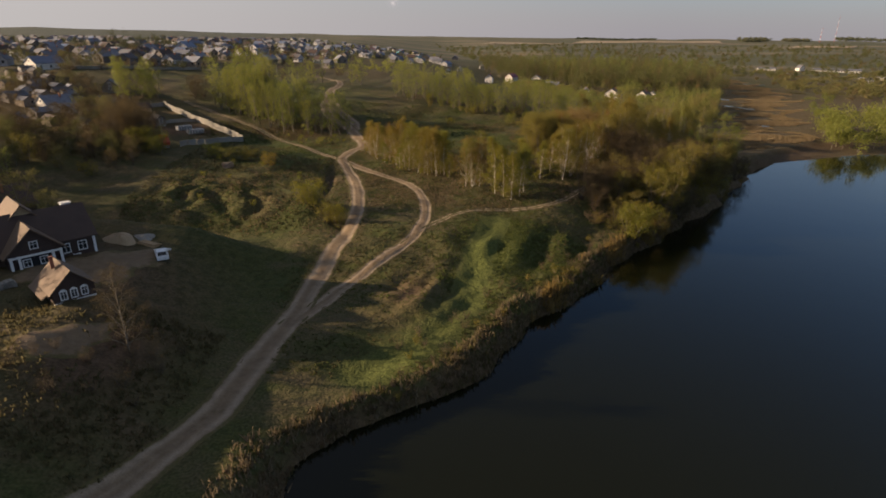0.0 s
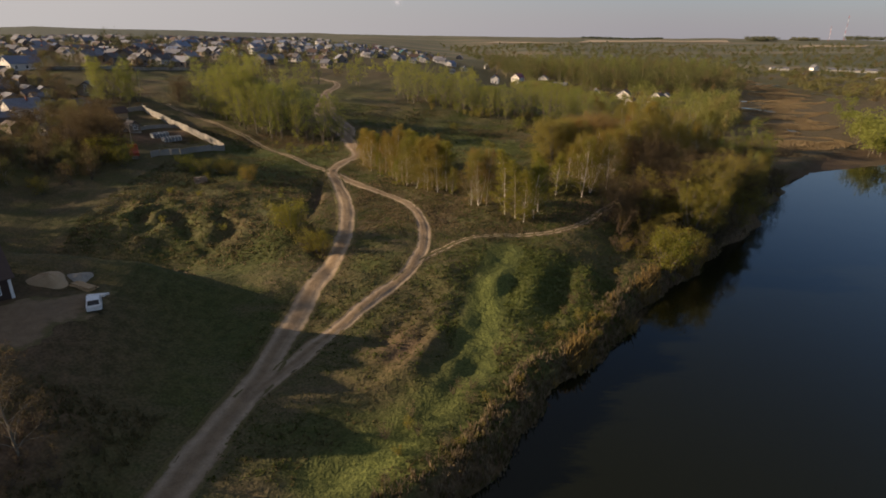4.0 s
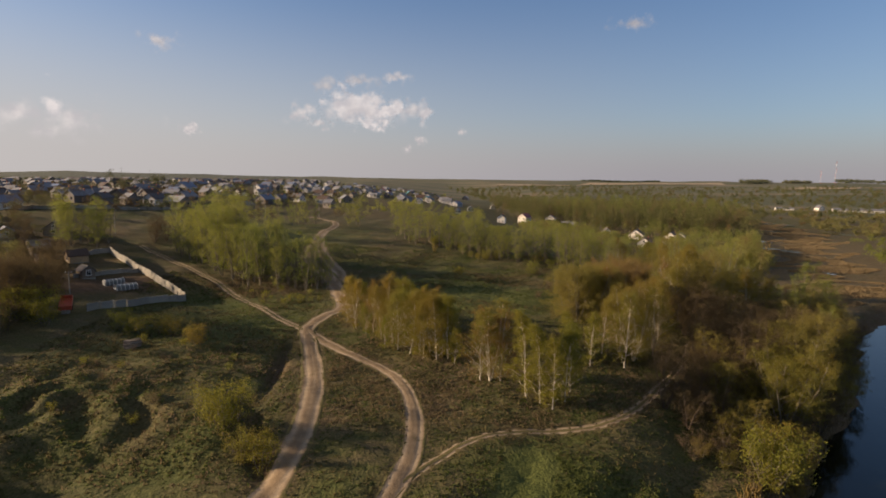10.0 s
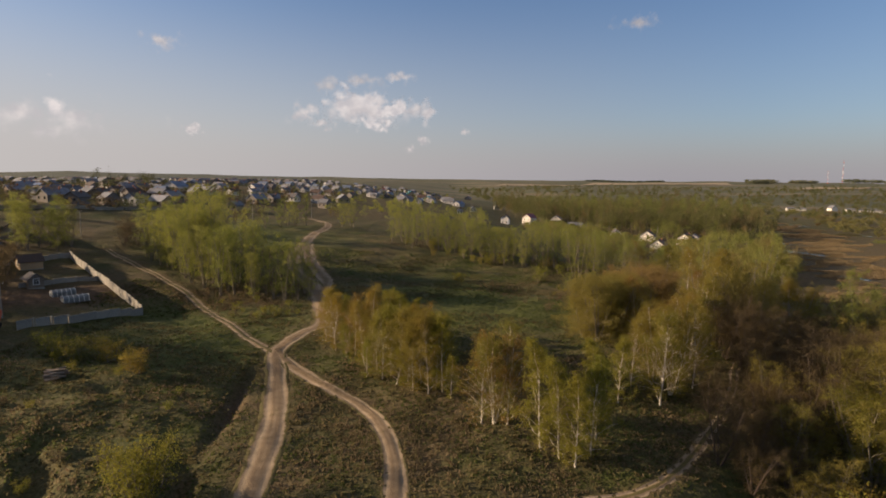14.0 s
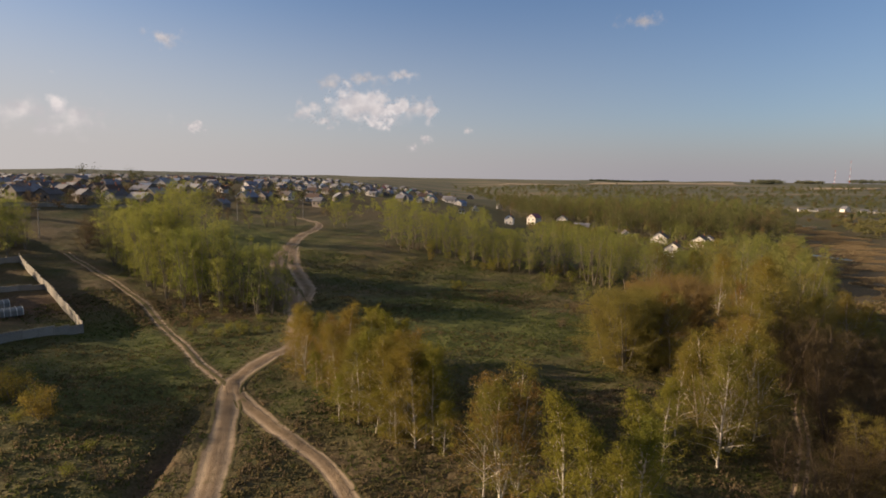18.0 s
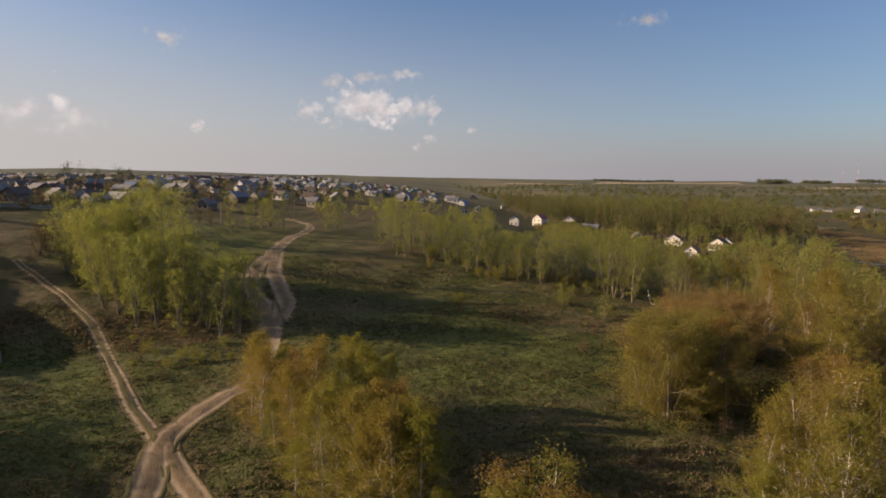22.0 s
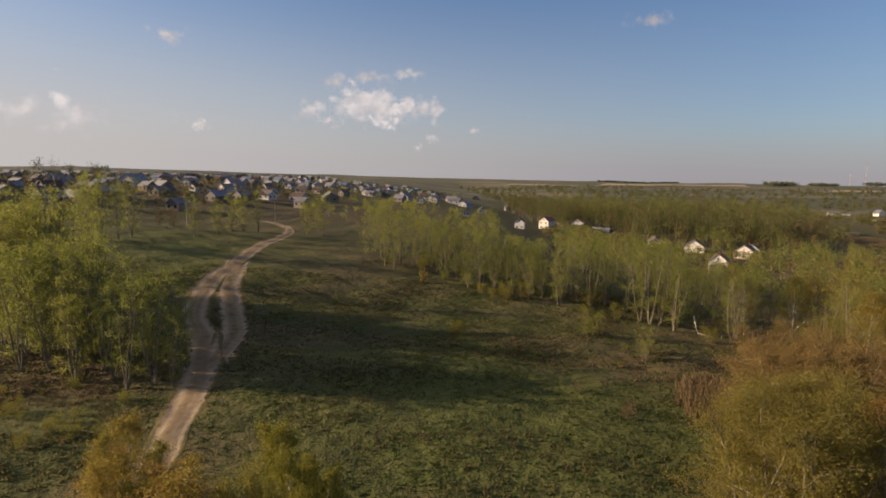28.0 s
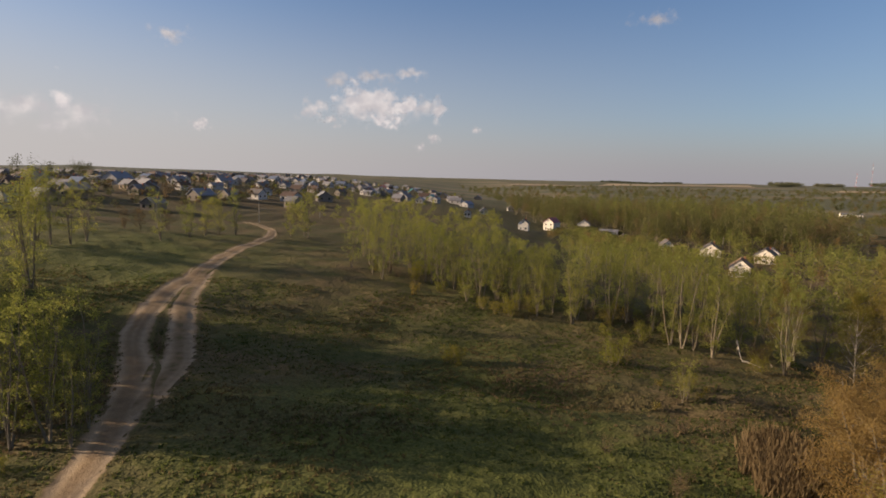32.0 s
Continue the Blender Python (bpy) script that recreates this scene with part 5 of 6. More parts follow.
def garden_shed(x, y, turn, w, l, wall, roof, label):
    """A little shed or summer house of a garden plot, with a low roof, a door and a window."""
    base = new("garden_shed")
    base.matrix_basis = pose(x, y, float(height(x, y)) + .05, 0, 0, turn)
    shell, cap = gable_parts(w, l, 2.1, w * .26, wall, roof, .25, .1, 1)
    part("wall", shell, base)
    part("roof", cap, base)
    part("door", boxes("door", [((-w * .2, -l / 2 - .02, .95), (.8, .06, 1.8))], OLD_WOOD), base)
    part("window", boxes("window", [((w * .24, -l / 2 - .02, 1.25), (.7, .06, .7))], GLASS), base)
    return tagged(base, label, "shed", "garden sheds")


# white dulled, putting the shade on these walls into their colour
VILLAGE_WALL = plain("shade_toned_white_boards", (0.40, 0.395, 0.395), (0.29, 0.285, 0.285), 0.5, 6, 0.9, per=.3)
WALLS = {"white": VILLAGE_WALL, "grey": GREY_WALL, "wooden": OLD_WOOD, "brick": BRICK_WALL, "beige": BEIGE_WALL}
ROOFS = {"slate": ROOF_GREY, "blue": ROOF_BLUE, "teal": ROOF_TEAL, "red": ROOF_RED, "dark": ROOF_DARK, "brown": ROOF_BROWN}
KNOWN = [
    (-200, 393, 9, "white", "dark"), (-150, 318, 8.5, "grey", "dark"), (-155, 344, 9, "wooden", "brown"), (-136, 341, 9.5, "white", "dark"), (-183, 490, 13, "white", "blue"),
    (-99, 411, 11, "grey", "blue"), (-245, 417, 11, "grey", "slate"), (-214, 338, 9, "white", "dark"), (-196, 292, 8, "white", "slate"), (-97, 504, 7, "white", "slate"),
    (-149, 628, 8, "white", "slate"), (-106, 679, 9, "white", "blue"), (-79, 723, 9, "white", "slate"), (-49, 662, 9.4, "white", "blue"), (-54, 815, 9, "white", "red"),
    (-64, 724, 7, "white", "slate"), (-15, 734, 11, "beige", "teal"), (8, 641, 9.5, "white", "teal"), (18, 753, 11, "beige", "slate"), (64, 874, 11, "grey", "blue"),
    (35, 745, 8, "white", "dark"), (-61, 507, 11, "grey", "slate"), (31, 498, 5, "white", "dark"), (47, 567, 7, "white", "slate"), (84, 696, 7, "white", "slate"),
    (-94, 357, 7.5, "grey", "slate"), (-132, 428, 11, "grey", "slate"), (-159, 516, 9, "white", "slate"), (-133, 467, 6, "white", "brown"), (-210, 642, 12, "grey", "brown"),
]
for hx, hy, hw, hwall, hroof in KNOWN:
    hw *= .75 if hy < 460 else .85
    quick_house(hx, hy, plants.uniform(-40, 25), hw, hw * plants.uniform(1.0, 1.4), plants.uniform(2.6, 3.4), hw * .34, WALLS[hwall], ROOFS[hroof], f"{hwall} village house with a {hroof} roof")
streets = random.Random(12)
plots = []
while len(plots) < 64:
    u, v = streets.random(), streets.random()
    hx, hy = (-106 - 62 * u) * (1 - v) + (-98 - 74 * u) * v + 0, (176 + 62 * u) * (1 - v) + (208 + 62 * u) * v
    if any(math.hypot(hx - p, hy - q) < 6.5 for p, q in plots + [(-124, 206), (-134, 234), (-122, 241), (-110, 198), (-102, 182), (-118, 176), (-98, 212), (-169, 279)]):
        if streets.random() < .97:
            continue
        break
    plots.append((hx, hy))
    hwall, hroof = streets.choice(("grey", "wooden", "beige", "white", "wooden", "grey")), streets.choice(("slate", "slate", "dark", "brown", "slate"))
    garden_shed(hx, hy, streets.choice((-35, 55)) + streets.uniform(-10, 10), streets.uniform(2.8, 5), streets.uniform(3.5, 7), WALLS[hwall], ROOFS[hroof], f"small {hwall} shed with a {hroof} roof in a garden plot")
taken = [(k[0], k[1]) for k in KNOWN] + [(-169, 278)]
while len(taken) < 300:
    hx, hy = streets.uniform(-560, 70), 318 + 662 * streets.random() ** 1.3
    if hx > 90 - .12 * (hy - 300) or hx < -.85 * hy + 60 or (hy < 400 and hx > -118) or (hx > -60 and hy < 580):
        continue
    if any(math.hypot(hx - p, hy - q) < 11 for p, q in taken):
        continue
    taken.append((hx, hy))
    hw = streets.uniform(5, 8.2)
    hwall = streets.choice(("white", "grey", "grey", "grey", "white", "wooden", "grey"))
    hroof = streets.choice(("slate", "slate", "slate", "dark", "brown", "slate", "slate", "slate", "blue", "slate"))
    if hx > -190 and hy > 480:
        hwall, hroof = streets.choice(("white", "white", "grey", "white")), streets.choice(("slate", "slate", "slate", "blue", "slate", "brown", "dark", "slate"))
    quick_house(hx, hy, streets.choice((-30, 60, -20, 70)) + streets.uniform(-8, 8), hw, hw * streets.uniform(1.0, 1.5), streets.uniform(2.5, 3.3), hw * streets.uniform(.28, .4), WALLS[hwall], ROOFS[hroof], f"{hwall} village house with a {hroof} roof")

# the farm across the river
house("farm_building", 547, 796, 0, 8, 9, 3.6, 3.8, WHITE_WALL, ROOF_GREY, "white gabled farm building", 2, 1, False, category="farm")
house("cow_shed", 588, 780, 70, 10, 58, 3.0, 2.2, WHITE_WALL, ROOF_GREY, "long white cow shed with a grey roof", 2, 16, False, loft=False, category="farm")
house("cow_shed", 500, 800, 70, 8, 22, 2.8, 1.6, WHITE_WALL, ROOF_GREY, "low white farm shed", 1, 5, False, loft=False, category="farm")
for k, (fx, fy, fw) in enumerate(((520, 640, 9), (548, 650, 8), (560, 630, 7), (500, 610, 6), (470, 700, 6), (575, 660, 10))):
    house("ruined_farm_shed", fx, fy, 20 * k, fw, fw * 1.4, 3, .6, CONCRETE, ROOF_GREY, "pale flat-roofed ruined farm shed", 1, 1, False, "ruined sheds", False, category="farm")


# ---------------------------------------------------------------- walls, poles and loose things
def wall_fence(points, tall, label, gap=2.6):
    """A fence of concrete panels between posts, stepping with the ground."""
    base = new("garden_wall")
    base.location = (*points[0], float(height(*points[0])))
    inverse = Matrix.Translation(-Vector(base.location))
    panel = boxes("panel", [((0, 0, tall / 2), (gap - .16, .1, tall)), ((0, -.06, tall * .5), (gap - .5, .05, tall * .7)), ((0, 0, tall + .04), (gap - .16, .16, .08))], CONCRETE)
    post = boxes("post", [((0, 0, tall / 2 - .2), (.2, .2, tall + .6)), ((0, 0, tall + .14), (.26, .26, .1))], CONCRETE)
    for (ax, ay), (bx, by) in zip(points, points[1:]):
        k = max(1, round(math.hypot(bx - ax, by - ay) / gap))
        turn = math.degrees(math.atan2(by - ay, bx - ax))
        for i in range(k):
            x, y = ax + (bx - ax) * (i + .5) / k, ay + (by - ay) * (i + .5) / k
            p = part("panel", panel, base)
            p.matrix_local = inverse @ pose(x, y, float(height(x, y)) - .1, 0, plants.uniform(-1.5, 1.5), turn)
            x, y = ax + (bx - ax) * i / k, ay + (by - ay) * i / k
            p = part("post", post, base)
            p.matrix_local = inverse @ pose(x, y, float(height(x, y)) - .1, 0, 0, turn)
    return tagged(base, label, "wall")


wall_fence([(-95, 224), (-75.7, 205), (-54.2, 182.2)], 2.1, "long pale concrete panel wall round a garden")
wall_fence([(-54.2, 182.2), (-58, 176.5), (-62, 170.6), (-66.6, 163)], 1.6, "low pale concrete wall in front of a garden")
wall_fence([(-77.4, 206.6), (-83.5, 199.2), (-88, 194)], 1.2, "low concrete cross wall between two gardens")
wall_fence([(-95, 224), (-103, 214), (-108, 208)], 1.5, "concrete wall behind a garden")


wall_fence([(-158, 272), (-136, 296), (-121, 312), (-108, 322)], 1.5, "long grey fence along the village gardens")


def greenhouse(x, y, turn, l, w=2.6):
    base = new("greenhouse")
    base.matrix_basis = pose(x, y, float(height(x, y)), 0, 0, turn)
    arc = [(-w / 2, 0), (-w / 2, .9), (-w * .4, 1.25), (0, 1.5), (w * .4, 1.25), (w / 2, .9), (w / 2, 0)]
    part("cover", prism("cover", arc, -l / 2, l / 2, FILM), base, "milky plastic cover")
    for k in range(6):
        yy = -l / 2 + l * k / 5
        segs = [(np.array((a[0] * 1.01, yy, a[1] * 1.01)), np.array((b[0] * 1.01, yy, b[1] * 1.01)), .05, .05) for a, b in zip(arc, arc[1:])]
        part("rib", tube_mesh("rib", segs, FRAME_WHITE, 4), base)
    part("door", boxes("door", [((0, -l / 2 - .04, .62), (.7, .06, 1.2))], FRAME_WHITE), base)
    return tagged(base, "low white-framed plastic greenhouse in a vegetable plot", "greenhouse", "greenhouses")


greenhouse(-70.4, 186, -42, 4.8, 2.2)
greenhouse(-75.2, 189.5, -42, 4.4, 2.2)


def pole(x, y, tall=8.5):
    base = new("power_pole")
    base.location = (x, y, float(height(x, y)))
    part("post", tube_mesh("post", [(np.array((0, 0, -.5)), np.array((0, 0, tall)), .16, .10)], CONCRETE, 8), base)
    part("crossarm", boxes("crossarm", [((0, 0, tall - .4), (1.5, .12, .12)), ((0, .08, tall - .75), (.06, .06, .7))], OLD_WOOD), base)
    for k in (-.65, 0, .65):
        part("insulator", tube_mesh("insulator", [(np.array((k, 0, tall - .34)), np.array((k, 0, tall - .12)), .06, .05)], FRAME_WHITE, 6), base)
    return tagged(base, "pale concrete power pole with a crossarm", "power pole", "power poles")


POLES = [(-105.4, 246.5), (-83, 275), (-72.3, 316), (-54.4, 356), (-40, 395)]
for q in POLES:
    pole(*q)
pole(-74, 170, 7)
pole(158, 428, 9)
for (ax, ay), (bx, by) in zip(POLES, POLES[1:]):
    for k in (-.65, .65):
        za, zb = float(height(ax, ay)) + 8.35, float(height(bx, by)) + 8.35
        pts = [np.array((ax + k + (bx - ax) * i / 10, ay + (by - ay) * i / 10, za + (zb - za) * i / 10 - .9 * math.sin(math.pi * i / 10))) for i in range(11)]
        wire = new("power_line", tube_mesh("power_line", [(a, b, .02, .02) for a, b in zip(pts, pts[1:])], TYRE, 3))
        tagged(wire, "thin sagging overhead power line", "cable", "power lines")


def mast(x, y, tall):
    """A lattice mast banded in red and white."""
    base = new("radio_mast")
    base.location = (x, y, float(height(x, y)))
    bands = 7
    for k in range(bands):
        z0, z1 = tall * k / bands, tall * (k + 1) / bands
        segs = []
        for j in range(3):
            a, b = 2.1 * j, 2.1 * (j + 1)
            r0, r1 = 1.7 * (1 - .8 * k / bands), 1.7 * (1 - .8 * (k + 1) / bands)
            foot, head = np.array((r0 * math.cos(a), r0 * math.sin(a), z0)), np.array((r1 * math.cos(a), r1 * math.sin(a), z1))
            nxt = np.array((r1 * math.cos(b), r1 * math.sin(b), z1))
            segs += [(foot, head, .13, .13), (foot, nxt, .07, .07)]
        part("lattice", tube_mesh("lattice", segs, MAST_RED if k % 2 == 0 else FRAME_WHITE, 4), base)
    return tagged(base, "tall red and white lattice radio mast on the horizon", "mast", "radio masts")


mast(1853, 2515, 105)
mast(1787, 2515, 62)


def car(x, y, turn):
    base = new("car")
    base.matrix_basis = pose(x, y, float(height(x, y)), 0, 0, turn)
    body = [(-2.1, .35), (-2.15, .75), (-1.95, .95), (-1.0, 1.02), (-.55, 1.48), (1.3, 1.52), (1.95, 1.05), (2.1, .95), (2.15, .4)]
    bm = bmesh.new()
    for yy, s in ((-.86, .96), (-.8, 1), (.8, 1), (.86, .96)):
        for bx, bz in body:
            bm.verts.new((bx * s, yy * (1 if bz < 1.1 else .84), bz))
    bm.verts.ensure_lookup_table()
    k = len(body)
    for r in range(3):
        for i in range(k):
            bm.faces.new([bm.verts[v] for v in (r * k + i, r * k + (i + 1) % k, (r + 1) * k + (i + 1) % k, (r + 1) * k + i)])
    bm.faces.new([bm.verts[i] for i in range(k)][::-1])
    bm.faces.new([bm.verts[3 * k + i] for i in range(k)])
    me = bpy.data.meshes.new("body")
    bm.to_mesh(me)
    bm.free()
    me.materials.append(CAR_PAINT)
    part("body", me, base)
    for yy in (-.74, .74):
        part("side_window", prism("side_window", [(-.78, 1.08), (-.45, 1.42), (1.2, 1.45), (1.6, 1.1)], yy - .01, yy + .01, GLASS), base)
    part("windscreen", mesh_of("windscreen", [(-1.0, -.68, 1.06), (-1.0, .68, 1.06), (-.59, .62, 1.48), (-.59, -.62, 1.48)], [(0, 1, 2, 3)], GLASS), base)
    part("rear_window", mesh_of("rear_window", [(1.93, -.66, 1.09), (1.93, .66, 1.09), (1.36, .6, 1.51), (1.36, -.6, 1.51)], [(3, 2, 1, 0)], GLASS), base)
    for wx in (-1.35, 1.35):
        for yy in (-.8, .8):
            w = part("wheel", tube_mesh("wheel", [(np.array((wx, yy - .11, .32)), np.array((wx, yy + .11, .32)), .32, .32)], TYRE, 14), base)
            part("rim", tube_mesh("rim", [(np.array((wx, yy * 1.14 - .01, .32)), np.array((wx, yy * 1.14 + .01, .32)), .19, .12)], STEEL, 10), w)
    for yy in (-.6, .6):
        part("headlight", boxes("headlight", [((-2.12, yy, .78), (.08, .34, .16))], GLASS), base)
    return tagged(base, "white car parked on the yard's bare earth", "car")


car(-40.2, 85.2, -62)


def trailer(x, y, turn):
    base = new("farm_trailer")
    base.matrix_basis = pose(x, y, float(height(x, y)), 0, 0, turn)
    box = part("tipping_body", boxes("tipping_body", [((0, 0, 0), (5.2, 2.2, .12)), ((0, 1.08, .4), (5.2, .08, .8)), ((0, -1.08, .4), (5.2, .08, .8)), ((-2.58, 0, .4), (.08, 2.2, .8)), ((2.58, 0, .4), (.08, 2.2, .8))] + [((-2.2 + k * 1.1, -1.14, .4), (.1, .06, .8)) for k in range(5)], TRAILER_RED), base, "faded red tipping body")
    box.location, box.rotation_euler = (0, 0, 1.45), (0, radians(16), 0)
    part("chassis", boxes("chassis", [((0, -.5, .75), (5, .14, .18)), ((0, .5, .75), (5, .14, .18)), ((2.8, 0, .7), (1.2, .12, .12))], STEEL), base)
    for wx in (-1.3, -.2):
        for yy in (-.9, .9):
            part("wheel", tube_mesh("wheel", [(np.array((wx, yy - .14, .45)), np.array((wx, yy + .14, .45)), .45, .45)], TYRE, 14), base)
    part("base_block", boxes("base_block", [((2.4, 0, .3), (.9, 1.6, .6))], CONCRETE), base)
    return tagged(base, "faded red tipped farm trailer beside the gardens", "trailer")


trailer(-70.6, 163.2, -62)


def heap(name, x, y, r, tall, material, label, category, seed=3):
    rng = np.random.default_rng(seed)
    a, b = np.meshgrid(np.linspace(0, 2 * np.pi, 25), np.linspace(0, 1, 8))
    rad = r * b * (1 + .18 * np.sin(a * 3 + seed) * b)
    px, py = x + rad * np.cos(a), y + rad * np.sin(a) * .8
    pz = height(px, py) - .1 + tall * (1 - b ** 1.6) * (1 + .22 * np.sin(a * 2 + seed) * b + .1 * np.sin(a * 5)) + rng.normal(size=a.shape) * .03 * b * (1 - b)
    return tagged(new(name, grid_mesh(name, px, py, pz, material)), label, category)


def yard(x, y, rx, ry, turn, label):
    """Trodden bare earth of the yard, lying on the bank."""
    a, b = np.meshgrid(np.linspace(0, 2 * np.pi, 65), np.linspace(0, 1, 24))
    r = b * (1 + .16 * np.sin(3 * a + 1) + .1 * np.sin(7 * a))
    c, s = math.cos(turn), math.sin(turn)
    u, v = r * np.cos(a) * rx, r * np.sin(a) * ry
    px, py = x + u * c - v * s, y + u * s + v * c
    cover = np.zeros(px.shape + (3,))
    cover[..., 0] = smooth(.55, 1, b)
    ob = new("yard", grid_mesh("yard", px, py, height(px, py) + .12 - .3 * b ** 6, ROAD, cover))
    return tagged(ob, label, "bare earth", kind="structure")


yard(-47.5, 79.5, 12, 8, .85, "trodden grey bare earth in front of the log house")
yard(-40.5, 58.5, 6.5, 3.6, 1.0, "bare sandy slope below the bath house")
heap("sand_mound", -49.6, 91.6, 2.6, 1.1, SAND, "mound of pale building sand in the yard", "sand")
heap("rubble_mound", -46.2, 93.2, 1.8, .6, CONCRETE, "small mound of grey rubble in the yard", "rubble", 5)


def stack(name, x, y, turn, rows, l, size, material, piece, label, category, round_piece=False):
    base = new(name)
    base.matrix_basis = pose(x, y, float(height(x, y)), 0, 0, turn)
    mesh = tube_mesh(piece, [(np.array((-l / 2, 0, 0)), np.array((l / 2, 0, 0)), size / 2, size / 2 * .85)], material, 8) if round_piece else boxes(piece, [((0, 0, 0), (l, size * 1.6, size))], material)
    for r, k in enumerate(rows):
        for i in range(k):
            p = part(piece, mesh, base)
            p.location = (plants.uniform(-.25, .25), (i - k / 2) * size * (1.05 if round_piece else 1.7), size * (.5 + r * .95))
            p.rotation_euler = (0, plants.uniform(-.03, .03) * (4 if round_piece else 1), plants.uniform(-.1, .1) * (5 if round_piece else 1))
    return tagged(base, label, category)


stack("log_pile", -47.6, 144.6, 25, (9, 7, 6, 3), 2.6, .3, OLD_WOOD, "log", "untidy pile of grey weathered logs on the slope", "log pile", True)
stack("plank_pile", -44.6, 91, -30, (5, 5, 4), 4.0, .16, FRESH_WOOD, "plank", "pile of sawn planks in the yard", "plank pile")
stack("plank_pile", -41.8, 88.2, 15, (4, 3), 3.0, .14, FRAME_WHITE, "board", "small pile of pale boards beside the car", "plank pile")
stack("block_pile", -54.5, 71.5, -45, (4, 4, 3), 1.2, .3, CONCRETE, "block", "pile of concrete blocks beside the log house", "block pile")


def fallen_tree(x, y, turn):
    rng = np.random.default_rng(5)
    segs = []
    pts, _ = grow(rng, (0, 0, 3.6), (.1, -.5, -1), 3.4, .16, 4, 0, segs, .12)
    pts2, _ = grow(rng, pts[-1], (.8, -.35, -.18), 6.5, .17, 6, .02, segs, .08)
    for k in (2, 3, 4):
        grow(rng, pts2[k], rng.normal(size=3) + (0, 0, .6), 1.3, .05, 3, 0, segs)
    ob = new("fallen_tree", tube_mesh("fallen_tree", segs, BIRCH_BARK, 7))
    ob.matrix_basis = pose(x, y, float(height(x, y)) - .2, 0, 0, turn)
    return tagged(ob, "pale broken trunk bent down to the grass", "fallen tree")


fallen_tree(61.5, 235, 0)
fallen_tree(41, 175, 130)


def pond(x, y, rx, ry, turn, seed):
    a, b = np.meshgrid(np.linspace(0, 2 * np.pi, 33), np.linspace(0, 1, 5))
    r = b * (1 + .25 * np.sin(2 * a + seed) + .15 * np.sin(5 * a + seed * 2))
    c, s = math.cos(turn), math.sin(turn)
    u, v = r * np.cos(a) * rx, r * np.sin(a) * ry
    ob = new("pond", grid_mesh("pond", x + u * c - v * s, y + u * s + v * c, 0 * u + float(height(x, y)) + .32, RIVER))
    return tagged(ob, "shallow still backwater on the flood plain", "water", kind="structure")


for k, row_of in enumerate(((215, 368, 3, 12, .5), (178, 282, 2, 7, .6), (300, 615, 10, 26, .4), (337, 487, 5, 12, .3), (350, 590, 9, 18, .2), (232, 420, 3, 9, .4))):
    pond(*row_of, k)


FIELD_TAN = plain("bare_tan_field", (0.34, 0.27, 0.17), (0.26, 0.20, 0.125), .004, .03, 0.95, relief=0)


def far_field(x0, x1, y0, y1, lean):
    """A tilled field far off, lying on the land."""
    u, v = np.meshgrid(np.linspace(0, 1, 30), np.linspace(0, 1, 16))
    px, py = x0 + (x1 - x0) * u + lean * v, y0 + (y1 - y0) * v + 30 * np.sin(u * 7)
    return tagged(new("far_field", grid_mesh("far_field", px, py, height(px, py) + 1.6, FIELD_TAN)), "bare tan tilled field near the horizon", "field", "far fields", kind="structure")


far_field(620, 1250, 2300, 2620, 150)
far_field(240, 560, 2050, 2200, 60)
far_field(1150, 1380, 1750, 1850, 80)


# ---------------------------------------------------------------- grass and weeds
def shore_x(y):
    return np.interp(y, SHORE_Y, SHORE_X) + 1.2 * np.sin(y * .23) + .7 * np.sin(y * .61 + 1)


def tufts(name, count, area, tall, wide, material, seed, label, keep, loose=1.6, clear=3.2):
    """Loose tufts of blades over a stretch of land, in one mesh."""
    rng = np.random.default_rng(seed)
    x0, x1, y0, y1 = area
    x, y = rng.uniform(x0, x1, count), rng.uniform(y0, y1, count)
    ok = keep(x + rng.normal(size=count) * loose, y + rng.normal(size=count) * loose) & (road_distance(x, y) > .15) & ((x < shore_x(y) + .15) | (y > 185)) & (line_distance(x, y, GRASS_WAY) >= clear)
    x, y = x[ok], y[ok]
    z = height(x, y)
    blades = 4
    k = len(x)
    turn = rng.uniform(0, 2 * np.pi, (k, blades))
    h = tall * rng.uniform(.5, 1.35, (k, 1)) * rng.uniform(.7, 1.2, (k, blades))
    w = wide * rng.uniform(.6, 1.3, (k, blades))
    ox, oy = rng.normal(size=(k, blades)) * wide * .8, rng.normal(size=(k, blades)) * wide * .8
    foot = np.stack([x[:, None] + ox, y[:, None] + oy, z[:, None] - .06 + 0 * ox], -1)
    side = np.stack([np.cos(turn) * w * .5, np.sin(turn) * w * .5, 0 * w], -1)
    bend = np.stack([rng.normal(size=(k, blades)) * h * .3, rng.normal(size=(k, blades)) * h * .3, h], -1)
    co = np.stack([foot - side, foot + side, foot + bend + side * .35, foot + bend - side * .35], 2).reshape(-1, 3)
    q = np.arange(len(co)).reshape(-1, 4)
    me = bpy.data.meshes.new(name)
    me.vertices.add(len(co))
    me.vertices.foreach_set("co", co.ravel())
    me.loops.add(q.size)
    me.loops.foreach_set("vertex_index", q.ravel().astype(np.int32))
    me.polygons.add(len(q))
    me.polygons.foreach_set("loop_start", np.arange(0, q.size, 4, dtype=np.int32))
    me.update(calc_edges=True)
    me.materials.append(material)
    return tagged(new(name, me), label, "grass", kind="stuff")


def patchy(x, y, scale, cut, seed=0.0):
    v = np.sin(x * scale + seed) * np.sin(y * scale * 1.2 + 2 * seed) + .6 * np.sin(x * scale * 2.3 - y * scale * 1.1 + seed) + .4 * np.sin(y * scale * 3.1 + x * scale * .7)
    return v > cut


